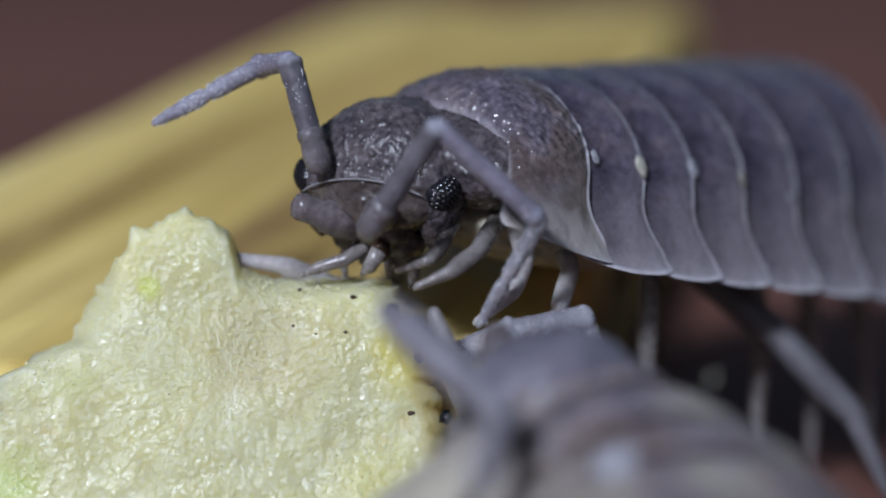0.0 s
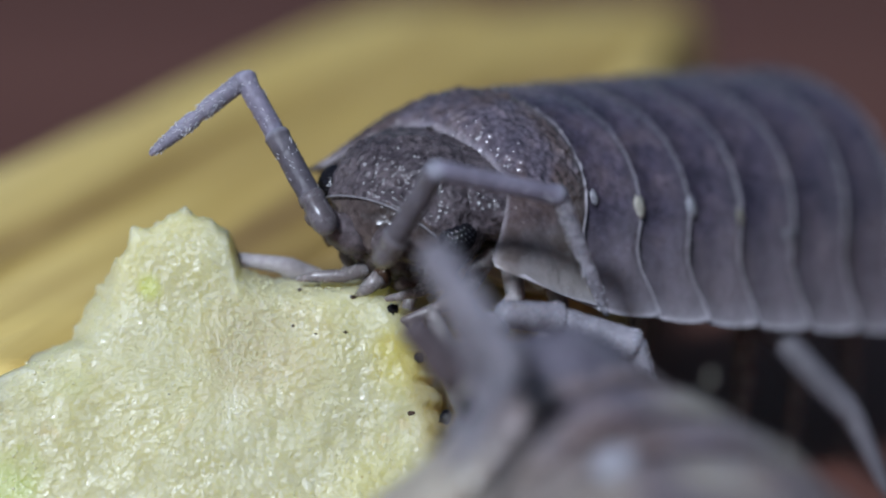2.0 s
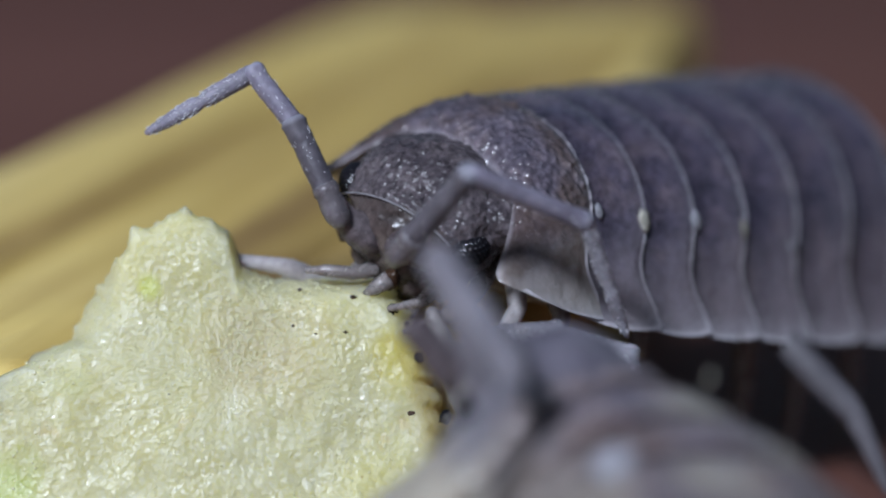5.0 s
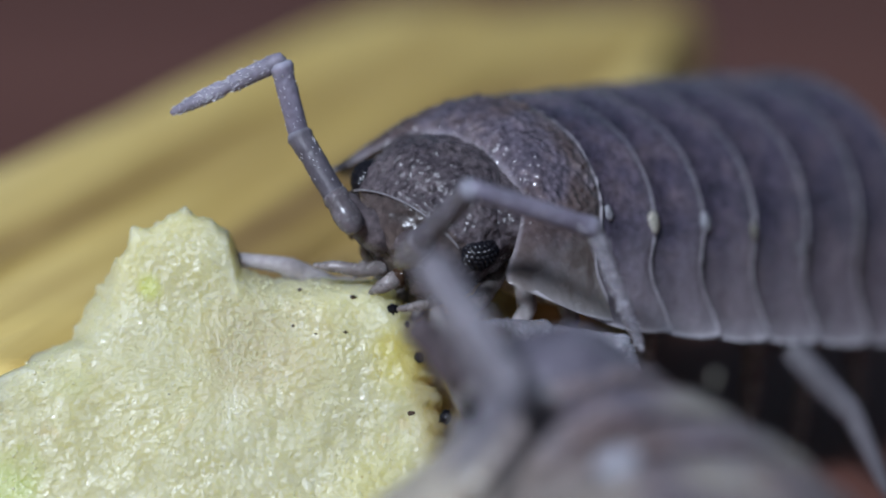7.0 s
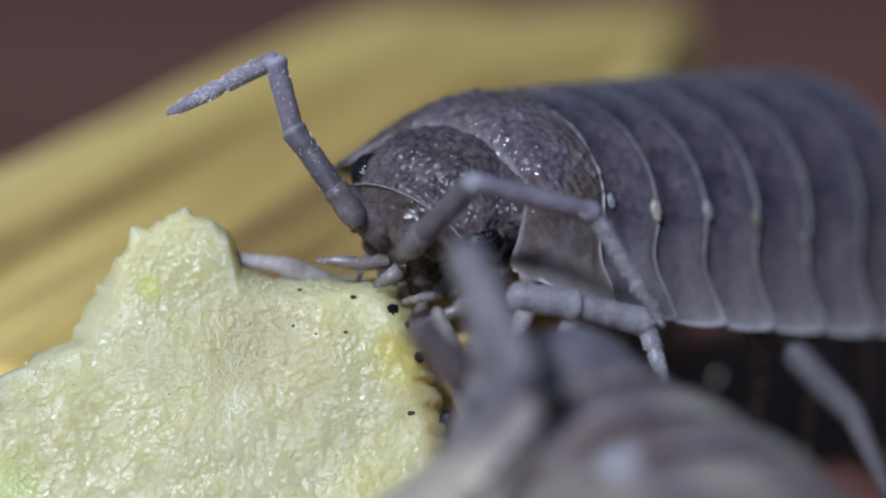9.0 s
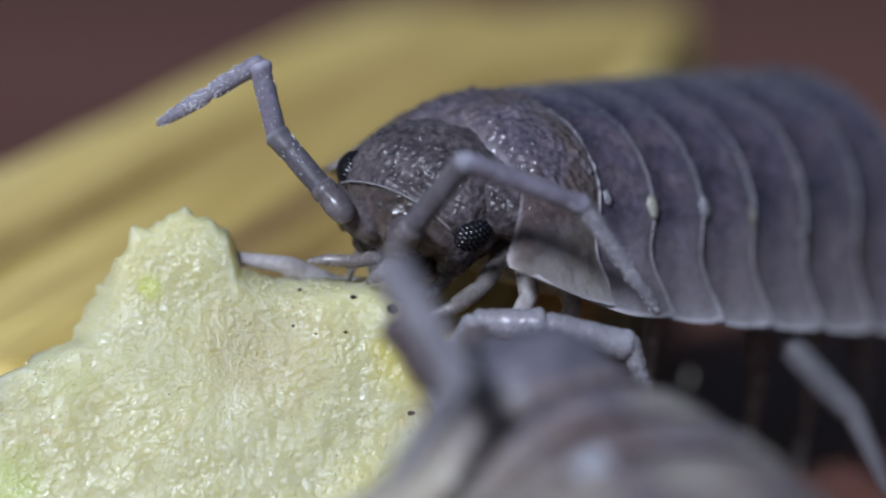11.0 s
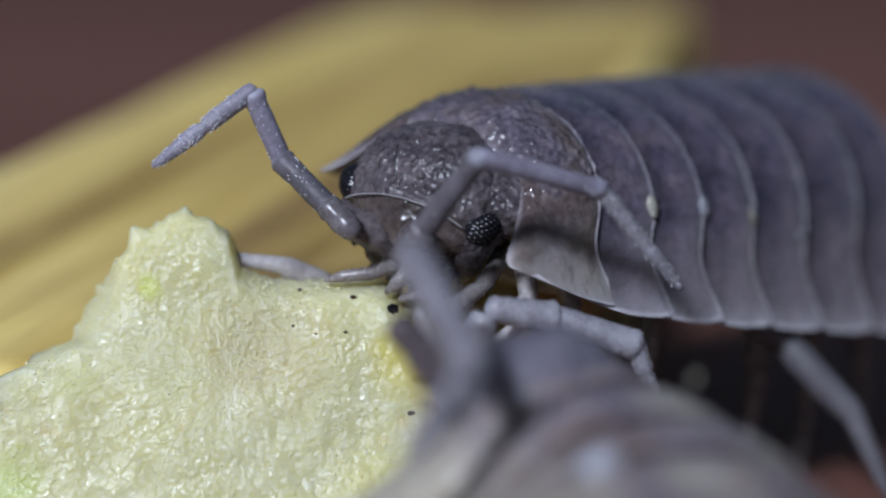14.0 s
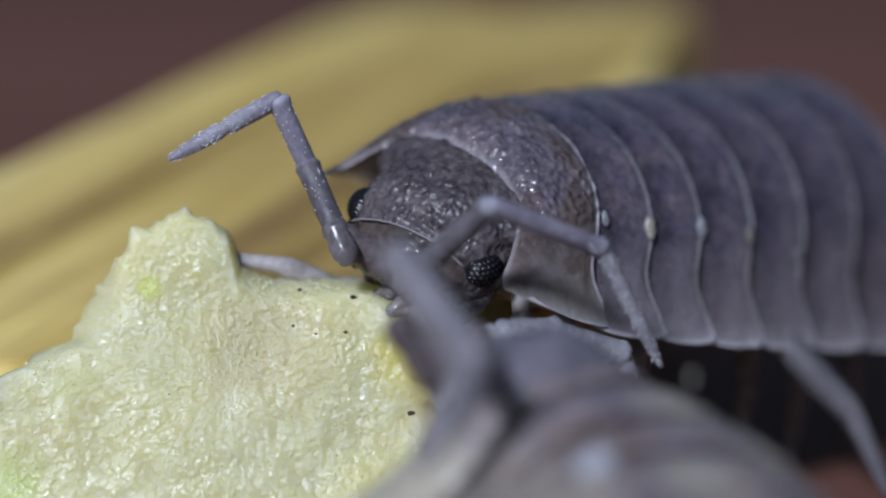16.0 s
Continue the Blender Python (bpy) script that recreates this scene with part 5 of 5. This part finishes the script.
    walk(neighbour_second, [
        (0, mm_pose(1.452, 0.000, -0.000, 42.0, -1.4, 119.1)), (0.5, mm_pose(1.497, 0.000, -0.000, 42.8, -2.6, 125.2)),
        (1, mm_pose(1.654, 0.000, 0.000, 52.1, -0.2, 126.8)), (1.5, mm_pose(1.783, 0.000, 0.000, 52.7, -1.3, 134.8)),
        (2, mm_pose(1.814, 0.000, 0.000, 64.6, -7.5, 120.4)), (2.5, mm_pose(1.815, 0.000, 0.000, 66.3, -11.4, 110.2)),
        (3, mm_pose(1.840, 0.000, 0.000, 66.9, -14.8, 112.0)), (3.5, mm_pose(1.868, 0.000, 0.000, 64.5, -12.1, 113.9)),
        (4, mm_pose(1.847, 0.000, -0.000, 67.0, -8.0, 116.5)), (6.5, mm_pose(1.748, 0.000, -0.000, 57.1, -8.0, 131.1)),
        (7, mm_pose(1.760, 0.000, 0.000, 57.5, -6.4, 130.1)), (7.5, mm_pose(1.602, -0.000, 0.000, 56.5, 0.4, 124.5)),
        (8, mm_pose(1.673, -0.000, 0.000, 55.3, -5.1, 125.7)), (8.5, mm_pose(1.651, 0.000, 0.000, 57.1, -7.8, 122.3)),
        (9, mm_pose(1.747, -0.000, -0.000, 78.7, 2.5, 116.2)), (11.5, mm_pose(1.833, 0.000, -0.000, 54.3, -1.3, 123.3)),
        (12, mm_pose(1.853, 0.000, 0.000, 59.6, -3.2, 119.5)), (12.5, mm_pose(1.828, 0.000, 0.000, 61.2, -5.8, 116.8)),
        (13, mm_pose(1.739, 0.000, 0.000, 63.0, -1.8, 111.6)), (13.5, mm_pose(1.697, 0.000, 0.000, 73.6, 4.0, 106.0)),
        (14, mm_pose(1.857, 0.000, -0.000, 63.4, -3.7, 116.7)), (14.5, mm_pose(1.897, 0.000, 0.000, 58.5, -5.4, 121.4)),
        (15, mm_pose(1.913, 0.000, 0.000, 61.2, -10.4, 114.9)), (15.5, mm_pose(1.875, 0.000, 0.000, 61.1, -7.5, 115.6)),
        (16, mm_pose(1.907, 0.000, 0.000, 56.4, -8.5, 122.2)),
    ])
    walk(neighbour_whip, [
        (0, mm_pose(0.600, 1.531, 0.043, 49.2, 37.5, 81.2)), (0.5, mm_pose(0.484, 1.435, 0.079, 53.2, 41.3, 81.6)),
        (1, mm_pose(0.599, 1.410, 0.008, 72.7, 49.7, 96.9)), (1.5, mm_pose(0.543, 1.249, 0.041, 80.1, 49.3, 103.2)),
        (2, mm_pose(0.934, 1.501, 0.228, 125.3, 50.3, 144.9)), (2.5, mm_pose(1.222, 1.615, 0.348, 145.4, 54.7, 157.6)),
        (3, mm_pose(1.204, 1.575, 0.449, 142.9, 56.3, 154.1)), (3.5, mm_pose(1.175, 1.564, 0.368, 103.4, 48.0, 125.6)),
        (4, mm_pose(1.071, 1.560, 0.245, 115.6, 48.4, 136.6)), (6.5, mm_pose(0.602, 1.312, 0.245, 85.1, 52.6, 101.6)),
        (7, mm_pose(0.636, 1.333, 0.195, 91.2, 52.4, 110.3)), (7.5, mm_pose(0.605, 1.450, -0.012, 74.7, 45.1, 99.5)),
        (8, mm_pose(0.649, 1.424, 0.156, 91.8, 54.2, 114.0)), (8.5, mm_pose(0.721, 1.472, 0.238, 108.8, 54.4, 131.2)),
        (9, mm_pose(0.971, 1.574, -0.076, 103.7, 57.1, 113.3)), (11.5, mm_pose(0.872, 1.462, 0.040, 105.8, 62.1, 125.1)),
        (12, mm_pose(0.987, 1.527, 0.096, 123.8, 58.3, 141.8)), (12.5, mm_pose(1.043, 1.552, 0.178, 104.9, 53.8, 126.4)),
        (13, mm_pose(1.094, 1.627, 0.054, 103.9, 51.1, 128.5)), (13.5, mm_pose(1.215, 1.679, -0.123, 115.4, 58.0, 128.8)),
        (14, mm_pose(1.069, 1.564, 0.114, 104.2, 54.3, 124.0)), (14.5, mm_pose(0.987, 1.490, 0.166, 117.1, 57.1, 136.6)),
        (15, mm_pose(1.185, 1.569, 0.316, 97.7, 50.5, 120.4)), (15.5, mm_pose(1.126, 1.566, 0.229, 96.0, 51.1, 118.6)),
        (16, mm_pose(0.980, 1.470, 0.260, 95.9, 50.4, 121.3)),
    ])
    walk(neighbour_far, [
        (0, mm_pose(2.375, -1.513, 0.164, -10.1, 3.8, -51.1)), (0.5, mm_pose(2.373, -1.515, 0.165, -12.4, -8.8, -68.3)),
        (1, mm_pose(2.373, -1.514, 0.165, -17.1, -41.6, -66.3)), (1.5, mm_pose(2.375, -1.513, 0.164, -18.5, -45.0, -71.5)),
        (2, mm_pose(2.376, -1.512, 0.164, -20.6, -53.5, -94.8)), (2.5, mm_pose(2.373, -1.515, 0.165, -14.8, -28.0, -82.7)),
        (3, mm_pose(2.371, -1.516, 0.165, -13.2, -14.7, -75.0)), (3.5, mm_pose(2.374, -1.513, 0.164, -13.5, -15.0, -83.7)),
        (4, mm_pose(2.376, -1.512, 0.164, -13.6, -16.8, -88.0)), (6.5, mm_pose(2.375, -1.513, 0.164, -16.4, -37.3, -85.1)),
        (7, mm_pose(2.375, -1.513, 0.164, -14.4, -26.2, -75.1)), (7.5, mm_pose(2.380, -1.509, 0.163, -12.8, -14.2, -69.7)),
        (8, mm_pose(2.378, -1.510, 0.164, -13.9, -21.7, -77.2)), (8.5, mm_pose(2.377, -1.511, 0.164, -13.2, -15.3, -73.5)),
        (9, mm_pose(2.374, -1.514, 0.165, -22.1, -55.8, -91.7)), (11.5, mm_pose(2.385, -1.504, 0.162, -16.0, -35.5, -81.8)),
        (12, mm_pose(2.381, -1.508, 0.163, -15.8, -36.8, -95.5)), (12.5, mm_pose(2.378, -1.510, 0.164, -17.3, -47.6, -104.2)),
        (13, mm_pose(2.382, -1.507, 0.163, -18.4, -49.8, -101.1)), (13.5, mm_pose(2.376, -1.512, 0.164, -19.2, -51.8, -100.2)),
        (14, mm_pose(2.381, -1.507, 0.163, -20.7, -53.6, -95.3)), (14.5, mm_pose(2.382, -1.507, 0.163, -18.3, -49.8, -102.0)),
        (15, mm_pose(2.377, -1.511, 0.164, -18.0, -49.0, -102.2)), (15.5, mm_pose(2.381, -1.507, 0.163, -16.9, -40.9, -91.3)),
        (16, mm_pose(2.383, -1.506, 0.163, -14.7, -41.2, -112.6)),
    ])
    walk(neighbour_far_second, [
        (0, mm_pose(0.852, 0.000, 0.000, -4.8, -28.2, -102.2)), (0.5, mm_pose(0.861, 0.000, -0.000, -15.0, -36.6, -107.2)),
        (1, mm_pose(0.857, 0.000, 0.000, -30.5, 40.9, -45.1)), (1.5, mm_pose(0.853, -0.000, 0.000, -39.0, 20.7, -57.6)),
        (2, mm_pose(0.958, 0.000, 0.000, -2.4, 62.9, -3.0)), (2.5, mm_pose(0.853, 0.000, -0.000, -9.4, 31.4, -19.8)),
        (3, mm_pose(0.860, 0.000, 0.000, -18.1, -11.4, -87.4)), (3.5, mm_pose(0.849, 0.000, 0.000, -6.8, 19.7, -25.1)),
        (4, mm_pose(0.857, -0.000, 0.000, -5.8, 20.8, -20.4)), (6.5, mm_pose(0.854, -0.000, -0.000, -14.2, 48.4, -23.2)),
        (7, mm_pose(0.855, 0.000, 0.000, -14.8, 40.2, -30.8)), (7.5, mm_pose(0.851, 0.000, -0.000, -18.6, -10.8, -93.7)),
        (8, mm_pose(0.858, 0.000, 0.000, -10.3, 37.3, -25.1)), (8.5, mm_pose(0.858, -0.000, -0.000, -6.0, 30.7, -18.6)),
        (9, mm_pose(1.173, -0.000, 0.000, -26.3, 64.1, -32.4)), (11.5, mm_pose(0.854, 0.000, 0.000, -30.3, 19.1, -58.6)),
        (12, mm_pose(0.856, 0.000, 0.000, -21.8, 32.7, -40.8)), (12.5, mm_pose(0.864, 0.000, 0.000, -10.0, 50.9, -14.6)),
        (13, mm_pose(0.893, 0.000, 0.000, -11.6, 49.1, -16.2)), (13.5, mm_pose(1.135, 0.000, 0.000, -14.2, 55.0, -19.1)),
        (14, mm_pose(1.023, 0.000, 0.000, -24.7, 58.6, -32.0)), (14.5, mm_pose(0.966, 0.000, 0.000, -12.4, 52.9, -17.4)),
        (15, mm_pose(0.873, 0.000, 0.000, -9.4, 46.1, -13.4)), (15.5, mm_pose(0.853, -0.000, 0.000, -9.4, 44.5, -14.9)),
        (16, mm_pose(0.901, 0.000, 0.000, 8.0, 43.1, 13.8)),
    ])
    walk(neighbour_far_third, [
        (0, mm_pose(0.716, -0.631, 0.346, -3.9, 1.8, -61.4)), (0.5, mm_pose(0.687, -0.563, 0.437, -10.5, 5.2, -51.9)),
        (1, mm_pose(1.248, -0.392, -0.480, -44.2, 4.2, -75.0)), (1.5, mm_pose(1.235, -0.603, -0.270, -41.5, 41.1, -61.8)),
        (2, mm_pose(1.292, -0.018, -0.651, -46.7, 52.9, -64.1)), (2.5, mm_pose(1.440, -0.211, -0.381, -30.5, 28.4, -80.6)),
        (3, mm_pose(0.892, -0.711, 0.144, -17.3, 35.1, -62.3)), (3.5, mm_pose(1.478, -0.295, -0.248, -16.4, 12.2, -87.7)),
        (4, mm_pose(1.502, -0.240, -0.262, -17.0, 13.6, -83.5)), (6.5, mm_pose(1.299, -0.191, -0.545, -35.8, 21.3, -73.2)),
        (7, mm_pose(1.340, -0.289, -0.477, -27.7, 17.1, -73.1)), (7.5, mm_pose(0.805, -0.713, 0.137, -15.8, 25.5, -56.7)),
        (8, mm_pose(1.384, -0.246, -0.443, -23.9, 0.0, -85.0)), (8.5, mm_pose(1.453, -0.201, -0.374, -18.6, 1.9, -89.8)),
        (9, mm_pose(1.443, -0.172, -0.660, -24.2, 70.1, -28.9)), (11.5, mm_pose(1.283, -0.703, -0.285, -31.2, 37.7, -58.0)),
        (12, mm_pose(1.324, -0.403, -0.397, -21.9, 39.5, -40.4)), (12.5, mm_pose(1.310, -0.116, -0.567, -20.4, 55.2, -29.6)),
        (13, mm_pose(1.370, -0.139, -0.575, -28.7, 57.8, -39.8)), (13.5, mm_pose(1.531, -0.137, -0.600, -29.4, 61.8, -38.9)),
        (14, mm_pose(1.376, -0.221, -0.682, -43.3, 61.7, -56.1)), (14.5, mm_pose(1.394, -0.134, -0.593, -27.9, 58.5, -38.7)),
        (15, mm_pose(1.382, -0.121, -0.544, 3.5, 72.8, 4.4)), (15.5, mm_pose(1.358, -0.134, -0.513, -25.0, 62.9, -36.3)),
        (16, mm_pose(1.418, 0.127, -0.498, 5.8, 58.7, 9.2)),
    ])
    walk(neighbour_far_whip, [
        (0, mm_pose(1.181, -1.483, 0.316, -3.8, 50.6, -149.6)), (0.5, mm_pose(1.289, -1.330, 0.349, -37.7, 68.1, -116.2)),
        (1, mm_pose(1.500, -1.332, -0.551, -86.3, 46.7, -151.7)), (1.5, mm_pose(1.582, -1.250, -0.911, -89.3, 45.7, -152.0)),
        (2, mm_pose(1.555, -0.558, -1.445, -118.4, 51.8, -156.7)), (2.5, mm_pose(1.580, -1.056, -0.844, -38.6, 41.7, -135.0)),
        (3, mm_pose(1.262, -1.414, -0.414, -48.0, 66.5, -122.2)), (3.5, mm_pose(1.516, -1.244, -0.454, -47.3, 69.5, -113.3)),
        (4, mm_pose(1.610, -1.178, -0.490, -50.6, 70.4, -112.1)), (6.5, mm_pose(1.559, -1.056, -0.897, -90.1, 58.1, -145.1)),
        (7, mm_pose(1.612, -1.182, -0.764, -31.2, 34.4, -139.8)), (7.5, mm_pose(1.288, -1.449, -0.284, -47.1, 64.7, -126.6)),
        (8, mm_pose(1.470, -1.219, -0.443, -62.1, 63.8, -131.4)), (8.5, mm_pose(1.456, -1.172, -0.405, -21.0, 40.9, -137.4)),
        (9, mm_pose(1.731, -0.331, -1.571, -67.7, 29.9, -137.8)), (11.5, mm_pose(1.706, -1.381, -0.903, -90.1, 59.1, -145.0)),
        (12, mm_pose(1.910, -0.902, -1.032, -96.0, 63.7, -142.5)), (12.5, mm_pose(1.793, -0.391, -1.364, -119.2, 60.3, -153.6)),
        (13, mm_pose(1.782, -0.482, -1.424, -119.3, 57.3, -155.0)), (13.5, mm_pose(1.889, -0.426, -1.455, -121.0, 55.5, -156.3)),
        (14, mm_pose(1.635, -0.608, -1.547, -119.0, 51.9, -156.9)), (14.5, mm_pose(1.791, -0.451, -1.423, -120.1, 57.8, -155.2)),
        (15, mm_pose(1.669, -0.099, -1.475, -62.2, 37.7, -130.9)), (15.5, mm_pose(1.717, -0.398, -1.383, -51.6, 36.4, -133.9)),
        (16, mm_pose(1.918, 0.208, -1.331, -55.1, 46.6, -121.2)),
    ])


motions()
